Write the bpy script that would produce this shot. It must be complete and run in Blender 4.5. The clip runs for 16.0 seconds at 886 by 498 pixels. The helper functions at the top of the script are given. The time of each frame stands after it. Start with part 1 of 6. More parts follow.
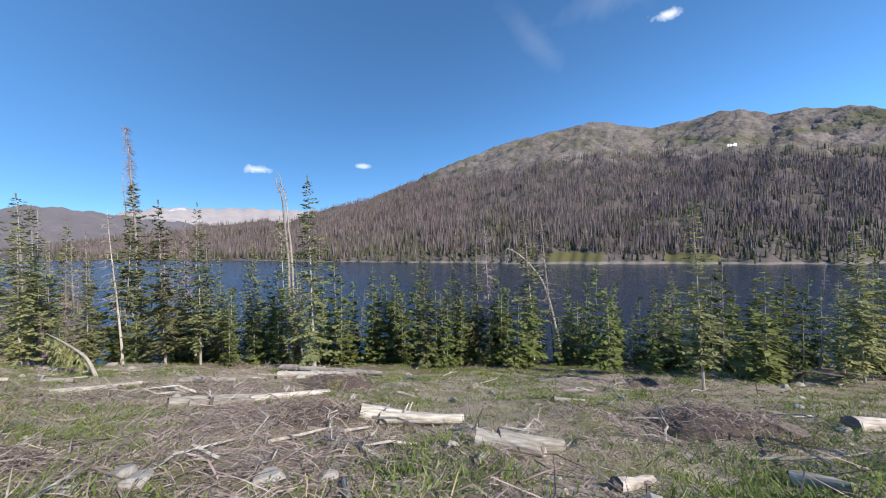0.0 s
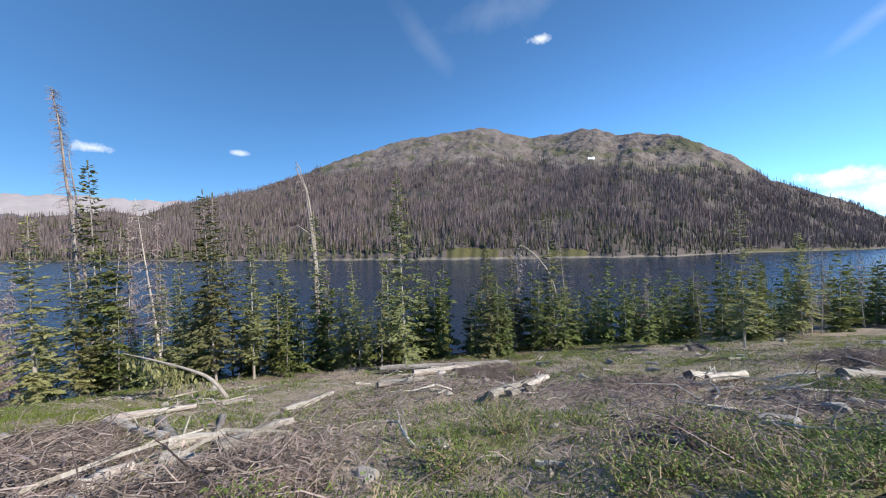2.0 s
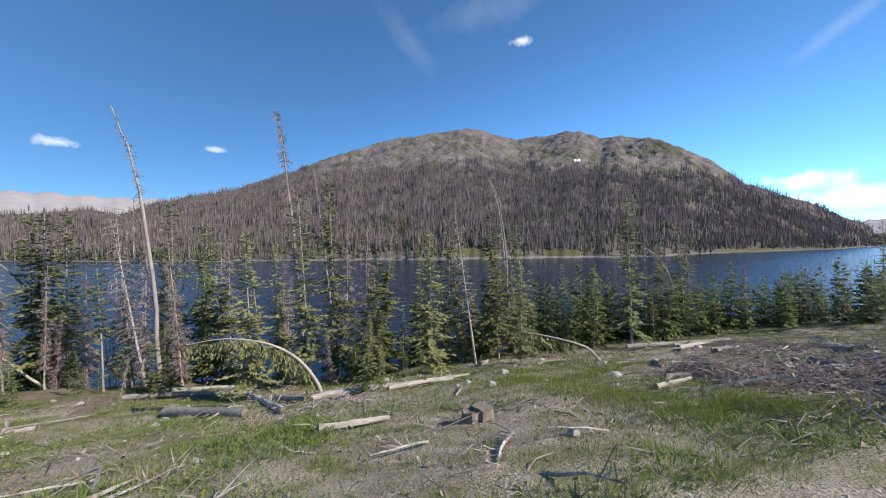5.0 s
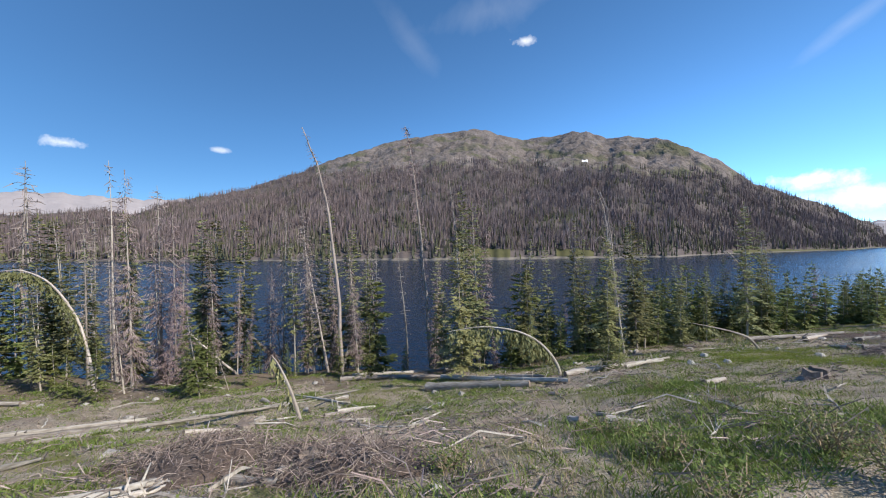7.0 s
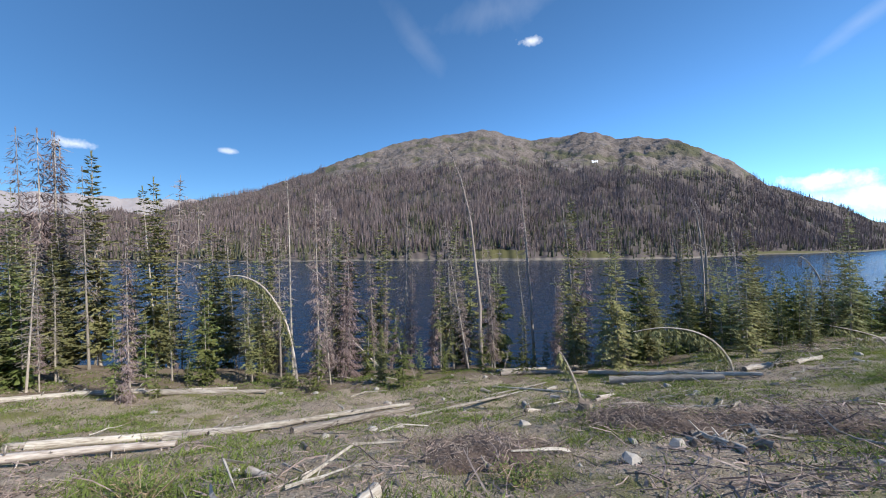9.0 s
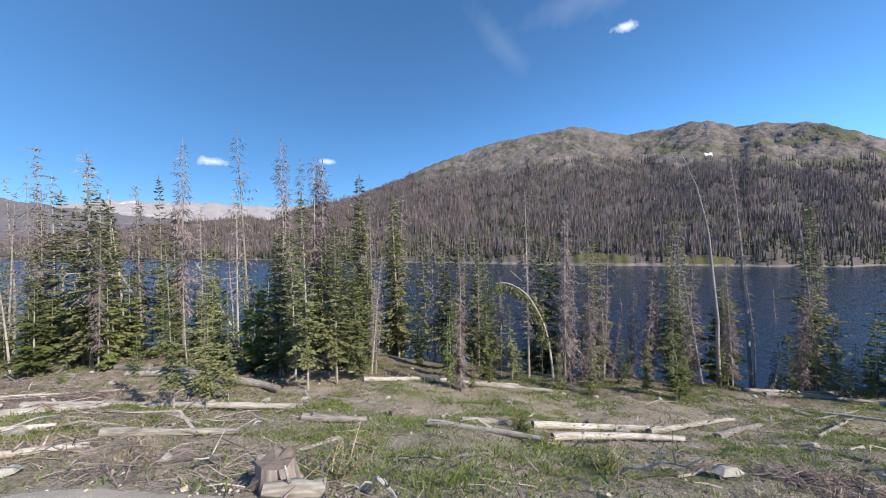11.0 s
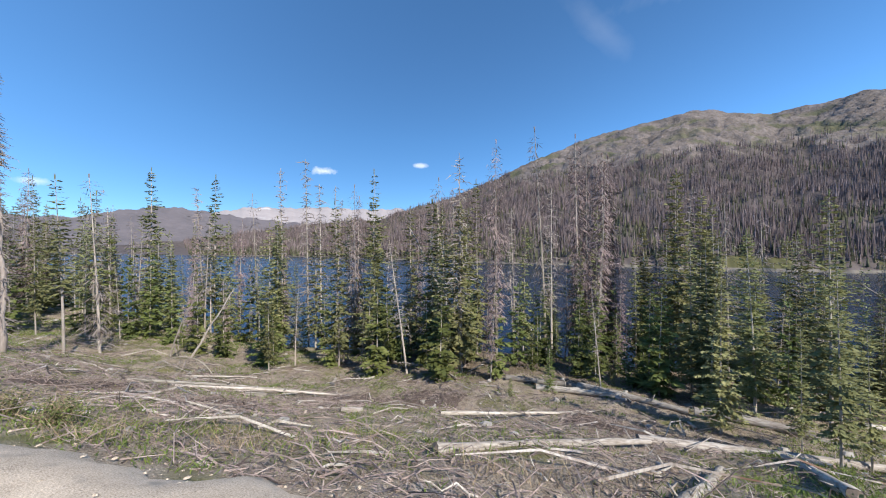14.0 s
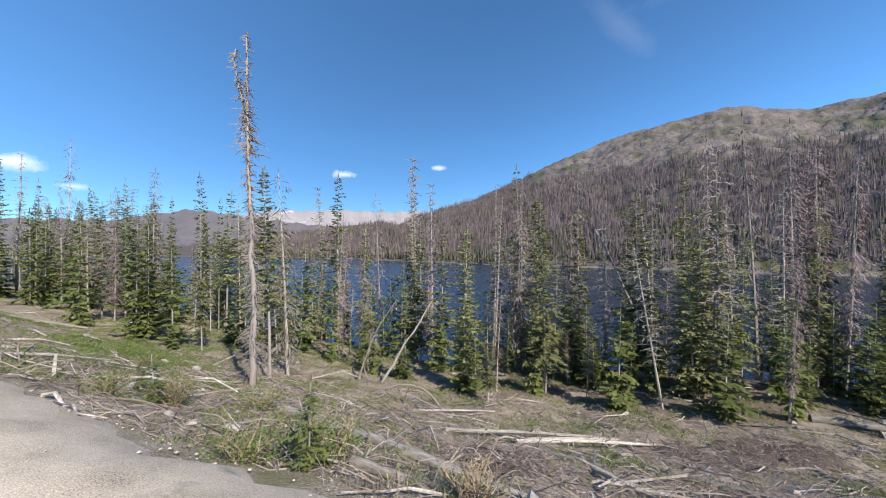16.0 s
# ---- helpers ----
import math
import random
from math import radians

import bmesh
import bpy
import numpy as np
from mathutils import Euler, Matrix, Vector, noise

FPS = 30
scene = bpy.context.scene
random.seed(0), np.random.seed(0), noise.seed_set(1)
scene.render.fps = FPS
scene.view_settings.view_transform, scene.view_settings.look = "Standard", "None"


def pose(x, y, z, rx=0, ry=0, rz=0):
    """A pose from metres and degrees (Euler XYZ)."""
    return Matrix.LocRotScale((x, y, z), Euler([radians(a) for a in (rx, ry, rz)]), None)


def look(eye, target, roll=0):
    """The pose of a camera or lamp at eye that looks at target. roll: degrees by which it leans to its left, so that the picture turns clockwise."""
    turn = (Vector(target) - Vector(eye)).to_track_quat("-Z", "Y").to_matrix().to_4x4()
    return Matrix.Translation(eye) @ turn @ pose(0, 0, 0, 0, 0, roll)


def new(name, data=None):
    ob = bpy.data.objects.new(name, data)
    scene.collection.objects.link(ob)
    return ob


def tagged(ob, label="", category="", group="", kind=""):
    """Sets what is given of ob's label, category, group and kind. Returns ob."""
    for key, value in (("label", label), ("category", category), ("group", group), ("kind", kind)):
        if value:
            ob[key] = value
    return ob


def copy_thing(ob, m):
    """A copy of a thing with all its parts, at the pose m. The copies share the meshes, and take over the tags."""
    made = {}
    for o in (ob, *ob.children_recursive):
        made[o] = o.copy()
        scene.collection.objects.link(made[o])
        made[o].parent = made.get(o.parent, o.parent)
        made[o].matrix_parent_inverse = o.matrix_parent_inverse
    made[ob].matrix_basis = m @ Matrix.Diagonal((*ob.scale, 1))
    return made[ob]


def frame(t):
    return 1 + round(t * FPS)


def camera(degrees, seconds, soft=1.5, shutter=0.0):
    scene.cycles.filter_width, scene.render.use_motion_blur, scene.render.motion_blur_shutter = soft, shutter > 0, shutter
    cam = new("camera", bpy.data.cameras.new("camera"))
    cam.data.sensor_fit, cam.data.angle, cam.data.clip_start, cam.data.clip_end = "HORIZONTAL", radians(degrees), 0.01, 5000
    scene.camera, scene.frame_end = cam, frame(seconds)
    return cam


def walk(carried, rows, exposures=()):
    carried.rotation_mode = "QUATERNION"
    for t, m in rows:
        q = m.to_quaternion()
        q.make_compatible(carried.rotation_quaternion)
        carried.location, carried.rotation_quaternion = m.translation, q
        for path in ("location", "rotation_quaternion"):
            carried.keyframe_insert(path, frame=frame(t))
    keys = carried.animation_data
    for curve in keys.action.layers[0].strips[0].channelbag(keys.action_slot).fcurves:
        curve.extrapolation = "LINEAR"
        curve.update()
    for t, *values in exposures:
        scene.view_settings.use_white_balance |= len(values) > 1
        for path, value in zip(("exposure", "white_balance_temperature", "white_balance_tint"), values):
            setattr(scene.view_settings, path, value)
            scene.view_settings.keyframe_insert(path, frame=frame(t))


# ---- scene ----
# ---------------------------------------------------------------- camera
cam = camera(102.88, 16.0, soft=1.1, shutter=0.0)


def row(t, x, y, z, yaw, pitch, roll):
    return t, pose(x, y, z, 90 + pitch, 0, yaw) @ pose(0, 0, 0, 0, 0, roll)


walk(cam, [
    row(0, 1.51, -2.39, 0.52, 13.38, -0.36, -0.39),
    row(0.5, -0.88, -2.81, 0.53, 7.35, -0.60, -0.42),
    row(1, -3.25, -3.26, 0.55, 3.45, -0.75, -0.45),
    row(1.5, -5.56, -3.67, 0.57, -0.37, -0.89, -0.54),
    row(2, -7.97, -4.17, 0.62, -3.70, -1.01, -0.47),
    row(2.5, -10.40, -4.65, 0.68, -5.75, -1.05, -0.49),
    row(3, -12.88, -5.16, 0.77, -6.48, -1.04, -0.55),
    row(3.5, -15.30, -5.72, 0.83, -6.54, -0.97, -0.57),
    row(4, -17.81, -6.22, 0.92, -6.72, -1.06, -0.47),
    row(6.5, -29.99, -8.61, 1.30, -6.06, -1.07, -0.29),
    row(7, -32.31, -9.00, 1.39, -5.99, -1.05, -0.33),
    row(7.5, -34.50, -9.33, 1.49, -5.76, -1.03, -0.35),
    row(8, -36.76, -9.65, 1.58, -5.62, -1.06, -0.28),
    row(10.5, -49.12, -11.51, 2.46, 0.64, -0.79, 0.13),
    row(11, -51.81, -11.89, 2.48, 7.89, -0.61, 0.14),
    row(11.5, -54.37, -12.22, 2.53, 12.96, -0.56, 0.21),
    row(12, -57.04, -12.51, 2.55, 15.05, -0.46, 0.27),
    row(12.5, -59.66, -12.80, 2.59, 16.89, -0.52, 0.33),
    row(13, -62.28, -13.07, 2.60, 19.05, -0.50, 0.27),
    row(13.5, -64.91, -13.37, 2.63, 21.15, -0.56, 0.29),
    row(14, -67.60, -13.70, 2.70, 22.32, -0.62, 0.29),
    row(14.5, -70.34, -14.03, 2.71, 23.16, -0.56, 0.42),
    row(15, -73.11, -14.36, 2.74, 24.21, -0.38, 0.36),
    row(15.5, -75.91, -14.69, 2.80, 24.80, -0.42, 0.35),
    row(16, -78.72, -14.99, 2.79, 25.27, -0.29, 0.28),
], exposures=((0, 0.46), (2, 0.43), (4, 0.34), (8, 0.34), (10.5, 0.46), (16, 0.48)))

# ---------------------------------------------------------------- light
SUN_AZ, SUN_EL = radians(121), radians(38)      # bearing from +y towards +x, height
world = bpy.data.worlds.new("sky")
scene.world = world
world.use_nodes = True
wn, wl = world.node_tree.nodes, world.node_tree.links
wn.clear()
w_out = wn.new("ShaderNodeOutputWorld")
w_bg = wn.new("ShaderNodeBackground")
w_sky = wn.new("ShaderNodeTexSky")
w_sky.sky_type = "NISHITA"
w_sky.sun_disc = False
w_sky.sun_elevation, w_sky.sun_rotation = SUN_EL, 2 * math.pi - SUN_AZ
w_sky.altitude, w_sky.air_density, w_sky.dust_density, w_sky.ozone_density = 2800, 0.8, 0.35, 4.0
w_bg.inputs["Strength"].default_value = 0.148
wl.new(w_bg.outputs[0], w_out.inputs[0])
w_co = wn.new("ShaderNodeTexCoord")


def w_math(op, a, b=None, c=None):
    n = wn.new("ShaderNodeMath")
    n.operation = op
    for i, v in enumerate((a, b, c)):
        if v is None:
            continue
        if isinstance(v, (int, float)):
            n.inputs[i].default_value = v
        else:
            wl.new(v, n.inputs[i])
    return n.outputs[0]


w_noise = wn.new("ShaderNodeTexNoise")
w_noise.inputs["Scale"].default_value, w_noise.inputs["Detail"].default_value = 26, 7
w_noise.inputs["Roughness"].default_value = 0.62
wl.new(w_co.outputs["Generated"], w_noise.inputs["Vector"])
w_wide = wn.new("ShaderNodeTexNoise")
w_wide.inputs["Scale"].default_value, w_wide.inputs["Detail"].default_value = 7, 6
w_wide.inputs["Roughness"].default_value, w_wide.inputs["Distortion"].default_value = 0.55, 0.4
wl.new(w_co.outputs["Generated"], w_wide.inputs["Vector"])


def cloud(az, el, wide, high, dense, tilt=0.0, soft=0.35, wispy=False):
    """An oval cloud at a bearing and height in degrees, with a ragged edge."""
    a, e = radians(az), radians(el)
    n = Vector((math.sin(a) * math.cos(e), math.cos(a) * math.cos(e), math.sin(e)))
    right = Vector((math.cos(a), -math.sin(a), 0))
    up = right.cross(n)
    c, s = math.cos(radians(tilt)), math.sin(radians(tilt))
    right, up = right * c + up * s, up * c - right * s
    coords = []
    for axis, size in ((right, wide), (up, high)):
        d = wn.new("ShaderNodeVectorMath")
        d.operation = "DOT_PRODUCT"
        wl.new(w_co.outputs["Generated"], d.inputs[0])
        d.inputs[1].default_value = axis
        coords.append(w_math("DIVIDE", d.outputs["Value"], math.sin(radians(size))))
    front = wn.new("ShaderNodeVectorMath")
    front.operation = "DOT_PRODUCT"
    wl.new(w_co.outputs["Generated"], front.inputs[0])
    front.inputs[1].default_value = n
    r = w_math("SQRT", w_math("ADD", w_math("POWER", w_math("ABSOLUTE", coords[0]), 2.0),
                              w_math("POWER", w_math("ABSOLUTE", coords[1]), 2.0)))
    src = w_wide if wispy else w_noise
    ragged = w_math("MULTIPLY_ADD", src.outputs["Fac"], 2.6 if wispy else 2.2, -1.25 if wispy else -1.1)
    v = w_math("SUBTRACT", w_math("ADD", 1.0, ragged), r)
    v = w_math("MULTIPLY", w_math("MINIMUM", w_math("MAXIMUM", w_math("DIVIDE", v, soft), 0.0), 1.0), dense)
    return w_math("MULTIPLY", v, w_math("GREATER_THAN", front.outputs["Value"], 0.2))


clouds = [
    cloud(-40.8, 11.1, 1.9, 0.75, 0.85, soft=0.9), cloud(-25.9, 12.6, 1.4, 0.4, 0.5, soft=0.9),
    cloud(19.1, 28.8, 1.7, 0.8, 0.8, soft=0.9), cloud(52.3, 6.7, 3.8, 1.3, 0.9, soft=0.7), cloud(56.2, 4.5, 6.2, 1.5, 0.85, soft=0.8),
    cloud(-76.0, 8.6, 2.3, 0.9, 0.7, soft=1.0), cloud(-71.6, 6.6, 1.7, 0.45, 0.4, soft=1.0),
    cloud(2.2, 28.6, 7.0, 1.8, 0.06, -45, 1.3, True), cloud(13.1, 32.7, 10.0, 3.0, 0.12, 8, 1.4, True),
    cloud(54.6, 21.7, 5.0, 1.0, 0.12, 32, 1.2, True),
]
cover = clouds[0]
for more in clouds[1:]:
    cover = w_math("MAXIMUM", cover, more)
w_mix = wn.new("ShaderNodeMix")
w_mix.data_type = "RGBA"
wl.new(cover, w_mix.inputs["Factor"])
w_tint = wn.new("ShaderNodeMix")
w_tint.data_type, w_tint.blend_type = "RGBA", "MULTIPLY"
w_tint.inputs["Factor"].default_value = 1.0
w_low = wn.new("ShaderNodeMix")
w_low.data_type = "RGBA"
w_low.inputs[6].default_value, w_low.inputs[7].default_value = (0.68, 0.9, 0.965, 1), (0.69, 1.03, 1.12, 1)
w_split = wn.new("ShaderNodeSeparateXYZ")
wl.new(w_co.outputs["Generated"], w_split.inputs[0])
wl.new(w_math("MINIMUM", w_math("MAXIMUM", w_math("DIVIDE", w_split.outputs["Z"], 0.28), 0.0), 1.0), w_low.inputs["Factor"])
w_side = wn.new("ShaderNodeVectorMath")          # paler towards the sun's side, deeper blue away from it
w_side.operation = "SCALE"
wl.new(w_low.outputs[2], w_side.inputs[0])
wl.new(w_math("MULTIPLY_ADD", w_split.outputs["X"], 0.28, 1.1), w_side.inputs["Scale"])
wl.new(w_side.outputs["Vector"], w_tint.inputs[7])
wl.new(w_sky.outputs[0], w_tint.inputs[6])
wl.new(w_tint.outputs[2], w_mix.inputs[6])
w_mix.inputs[7].default_value = (7.0, 7.1, 7.3, 1)
wl.new(w_mix.outputs[2], w_bg.inputs["Color"])

sun = new("sun", bpy.data.lights.new("sun", "SUN"))
sun.data.energy, sun.data.angle, sun.data.color = 5.0, radians(0.53), (1.0, 0.925, 0.82)
sun_way = Vector((math.sin(SUN_AZ) * math.cos(SUN_EL), math.cos(SUN_AZ) * math.cos(SUN_EL), math.sin(SUN_EL)))
sun.matrix_world = look(sun_way * 100, (0, 0, 0))

# ---------------------------------------------------------------- materials


def material(name, ramp, scale=4.0, rough=0.9, bump=0.3, bump_scale=None, detail=8.0, stretch=(1, 1, 1),
             per_object=0.0, per_island=0.0, spots=None, coords="Object", spec=0.3, thin=0.0, dist=0.02, fine_mix=0.35):
    """Principled surface: a colour ramp over noise at two scales, fine relief, and a change of value from piece to piece."""
    m = bpy.data.materials.new(name)
    m.use_nodes = True
    nd, ln = m.node_tree.nodes, m.node_tree.links
    bsdf = nd["Principled BSDF"]
    co = nd.new("ShaderNodeTexCoord")
    mp = nd.new("ShaderNodeMapping")
    mp.inputs["Scale"].default_value = stretch
    ln.new(co.outputs[coords], mp.inputs["Vector"])
    big, fine = nd.new("ShaderNodeTexNoise"), nd.new("ShaderNodeTexNoise")
    big.inputs["Scale"].default_value, big.inputs["Detail"].default_value = scale, detail
    big.inputs["Roughness"].default_value = 0.6
    fine.inputs["Scale"].default_value, fine.inputs["Detail"].default_value = (bump_scale or scale * 7), 5
    for n in (big, fine):
        ln.new(mp.outputs[0], n.inputs["Vector"])
    mixv = nd.new("ShaderNodeMix")
    mixv.data_type = "FLOAT"
    mixv.inputs[0].default_value = fine_mix
    ln.new(big.outputs["Fac"], mixv.inputs[2])
    ln.new(fine.outputs["Fac"], mixv.inputs[3])
    value = mixv.outputs[0]
    rp = nd.new("ShaderNodeValToRGB")
    els = rp.color_ramp.elements
    for i, (p, c) in enumerate(ramp):
        e = els[i] if i < 2 else els.new(p)
        e.position, e.color = p, (*c, 1)
    ln.new(value, rp.inputs["Fac"])
    col = rp.outputs["Color"]
    if spots:
        sp = nd.new("ShaderNodeTexNoise")
        sp.inputs["Scale"].default_value, sp.inputs["Detail"].default_value = spots[0], 4
        ln.new(mp.outputs[0], sp.inputs["Vector"])
        sr = nd.new("ShaderNodeMapRange")
        sr.inputs[1].default_value, sr.inputs[2].default_value = spots[2], spots[2] + 0.12
        ln.new(sp.outputs["Fac"], sr.inputs[0])
        mx = nd.new("ShaderNodeMix")
        mx.data_type = "RGBA"
        ln.new(sr.outputs[0], mx.inputs["Factor"])
        ln.new(col, mx.inputs[6])
        mx.inputs[7].default_value = (*spots[1], 1)
        col = mx.outputs[2]
    if per_object or per_island:
        src = nd.new("ShaderNodeObjectInfo").outputs["Random"] if per_object else nd.new("ShaderNodeNewGeometry").outputs["Random Per Island"]
        amount = per_object or per_island
        mr = nd.new("ShaderNodeMapRange")
        mr.inputs[3].default_value, mr.inputs[4].default_value = 1 - amount, 1 + amount
        ln.new(src, mr.inputs[0])
        hs = nd.new("ShaderNodeHueSaturation")
        ln.new(mr.outputs[0], hs.inputs["Value"])
        hm = nd.new("ShaderNodeMapRange")
        hm.inputs[3].default_value, hm.inputs[4].default_value = 0.485, 0.515
        sh = nd.new("ShaderNodeMath")
        sh.operation = "FRACT"
        mu = nd.new("ShaderNodeMath")
        mu.operation = "MULTIPLY"
        mu.inputs[1].default_value = 7.31
        ln.new(src, mu.inputs[0])
        ln.new(mu.outputs[0], sh.inputs[0])
        ln.new(sh.outputs[0], hm.inputs[0])
        ln.new(hm.outputs[0], hs.inputs["Hue"])
        ln.new(col, hs.inputs["Color"])
        col = hs.outputs["Color"]
    ln.new(col, bsdf.inputs["Base Color"])
    bsdf.inputs["Roughness"].default_value = rough
    bsdf.inputs["Specular IOR Level"].default_value = spec
    if bump:
        bp = nd.new("ShaderNodeBump")
        bp.inputs["Strength"].default_value, bp.inputs["Distance"].default_value = bump, dist
        ln.new(value, bp.inputs["Height"])
        ln.new(bp.outputs[0], bsdf.inputs["Normal"])
    if thin:
        tr, ms = nd.new("ShaderNodeBsdfTranslucent"), nd.new("ShaderNodeMixShader")
        ms.inputs[0].default_value = thin
        ln.new(col, tr.inputs["Color"])
        out = nd["Material Output"]
        ln.new(bsdf.outputs[0], ms.inputs[1])
        ln.new(tr.outputs[0], ms.inputs[2])
        ln.new(ms.outputs[0], out.inputs["Surface"])
    return m


M_SOIL = material("soil_litter", [(0.32, (0.093, 0.071, 0.052)), (0.43, (0.242, 0.193, 0.144)), (0.54, (0.340, 0.287, 0.219)), (0.68, (0.536, 0.465, 0.381))],
                  scale=1.6, rough=0.95, bump=1.0, bump_scale=32, spots=(0.75, (0.17, 0.165, 0.07), 0.53), dist=0.06, fine_mix=0.66)
M_BED = material("needle_bed", [(0.3, (0.1, 0.075, 0.055)), (0.5, (0.17, 0.135, 0.1)), (0.7, (0.27, 0.225, 0.17))],
                 scale=1.2, rough=0.95, bump=0.8, bump_scale=15, dist=0.05, fine_mix=0.5)
M_ROAD = material("gravel", [(0.34, (0.220, 0.178, 0.138)), (0.45, (0.440, 0.367, 0.285)), (0.55, (0.550, 0.464, 0.368)), (0.66, (0.726, 0.622, 0.497))],
                  scale=1.6, rough=0.95, bump=0.8, bump_scale=75, dist=0.02, fine_mix=0.62, spots=(2.3, (0.3, 0.27, 0.23), 0.62))
M_GRASS = material("grass_blades", [(0.3, (0.120, 0.163, 0.027)), (0.55, (0.192, 0.233, 0.044)), (0.75, (0.297, 0.304, 0.087))],
                   scale=0.7, rough=0.7, bump=0, per_island=0.4, thin=0.4)
M_HERB = material("herb_leaves", [(0.3, (0.112, 0.156, 0.038)), (0.6, (0.188, 0.245, 0.066)), (0.8, (0.282, 0.319, 0.110))],
                  scale=0.9, rough=0.65, bump=0, per_island=0.35, thin=0.35)
M_BUSH = material("shrub_leaves", [(0.3, (0.122, 0.148, 0.050)), (0.55, (0.209, 0.221, 0.090)), (0.75, (0.288, 0.279, 0.130))],
                  scale=2.5, rough=0.6, bump=0, per_island=0.35, thin=0.4)
M_DRY = material("dry_stalks", [(0.3, (0.22, 0.16, 0.1)), (0.7, (0.4, 0.33, 0.22))], scale=3, rough=0.85, bump=0, per_island=0.35)
M_TWIG = material("weathered_twigs", [(0.25, (0.115, 0.084, 0.075)), (0.5, (0.242, 0.193, 0.178)), (0.75, (0.415, 0.353, 0.329))],
                  scale=2.2, rough=0.9, bump=0, per_island=0.55)
M_SLASH = material("rotting_slash", [(0.28, (0.089, 0.066, 0.055)), (0.5, (0.204, 0.161, 0.140)), (0.74, (0.431, 0.370, 0.318))],
                   scale=2.5, rough=0.95, bump=0, per_island=0.6)
M_MOULD = material("dark_mould", [(0.3, (0.051, 0.036, 0.029)), (0.5, (0.116, 0.086, 0.071)), (0.7, (0.209, 0.165, 0.136))],
                   scale=3, rough=1.0, bump=1.0, bump_scale=22, dist=0.05, fine_mix=0.55)
M_CHIP = material("bark_chips", [(0.28, (0.085, 0.065, 0.052)), (0.5, (0.228, 0.185, 0.157)), (0.72, (0.437, 0.380, 0.328))],
                  scale=3, rough=0.95, bump=0, per_island=0.6)
M_LOG = material("weathered_log", [(0.3, (0.13, 0.108, 0.09)), (0.42, (0.25, 0.22, 0.19)), (0.54, (0.39, 0.36, 0.325)), (0.7, (0.54, 0.515, 0.475))],
                 scale=3.2, rough=0.9, bump=0.9, bump_scale=26, stretch=(1, 1, 0.16), per_object=0.4, spots=(1.4, (0.15, 0.1, 0.07), 0.57), fine_mix=0.45)
M_BARK = material("conifer_bark", [(0.25, (0.187, 0.159, 0.135)), (0.5, (0.374, 0.333, 0.290)), (0.75, (0.562, 0.524, 0.468))],
                  scale=3.5, rough=0.9, bump=0.6, stretch=(1, 1, 0.3), per_object=0.3)
M_SNAG = material("weathered_snag", [(0.25, (0.16, 0.13, 0.115)), (0.5, (0.29, 0.25, 0.225)), (0.75, (0.45, 0.41, 0.375))],
                  scale=3.0, rough=0.9, bump=0.6, stretch=(1, 1, 0.2), per_object=0.25)
M_CUT = material("cut_wood", [(0.3, (0.1, 0.08, 0.065)), (0.7, (0.26, 0.21, 0.17))], scale=9, rough=0.85, bump=0.3)
M_NEEDLE = material("spruce_needles", [(0.28, (0.120, 0.127, 0.054)), (0.5, (0.213, 0.220, 0.097)), (0.72, (0.309, 0.309, 0.147))],
                    scale=2.2, rough=0.6, bump=0, per_object=0.35, thin=0.25, spec=0.3)
M_NEEDLE_YOUNG = material("fir_needles", [(0.28, (0.075, 0.091, 0.027)), (0.5, (0.131, 0.156, 0.049)), (0.72, (0.187, 0.214, 0.073))],
                          scale=2.2, rough=0.6, bump=0, per_object=0.3, thin=0.25, spec=0.3)
M_DEAD = material("dead_branch", [(0.25, (0.154, 0.125, 0.111)), (0.5, (0.261, 0.224, 0.206)), (0.75, (0.379, 0.339, 0.312))],
                  scale=2.0, rough=0.9, bump=0, per_object=0.25)
M_RUST = material("rusty_dead_needles", [(0.25, (0.136, 0.096, 0.091)), (0.5, (0.232, 0.177, 0.171)), (0.75, (0.336, 0.276, 0.274))],
                  scale=2.0, rough=0.9, bump=0, per_object=0.25)
M_ROCK = material("granite", [(0.25, (0.17, 0.155, 0.145)), (0.5, (0.29, 0.27, 0.25)), (0.75, (0.43, 0.41, 0.385))],
                  scale=3.0, rough=0.9, bump=0.8, bump_scale=25, per_object=0.2)
M_STUMP = material("old_stump_wood", [(0.25, (0.09, 0.07, 0.058)), (0.5, (0.2, 0.165, 0.14)), (0.75, (0.38, 0.335, 0.29))],
                   scale=4, rough=0.92, bump=0.9, stretch=(1, 1, 0.15), per_object=0.3)
M_PEAK = material("mountain_rock", [(0.28, (0.066, 0.057, 0.047)), (0.42, (0.112, 0.095, 0.085)), (0.52, (0.157, 0.134, 0.123)), (0.68, (0.230, 0.200, 0.186))],
                  scale=0.02, rough=0.95, bump=1.0, bump_scale=0.16, spots=(0.013, (0.10, 0.1, 0.06), 0.52), detail=11, dist=6.0)
M_DUFF = material("forest_floor", [(0.3, (0.069, 0.059, 0.056)), (0.5, (0.102, 0.085, 0.081)), (0.7, (0.133, 0.112, 0.108))],
                  scale=0.05, rough=0.95, bump=0.6, bump_scale=0.5, dist=1.0)
M_MEADOW = material("shore_meadow", [(0.3, (0.063, 0.066, 0.024)), (0.7, (0.107, 0.099, 0.042))], scale=0.1, rough=0.9, bump=0.3)
M_BEACH = material("shore_stones", [(0.3, (0.121, 0.106, 0.088)), (0.7, (0.217, 0.199, 0.172))], scale=0.3, rough=0.9, bump=0.4)
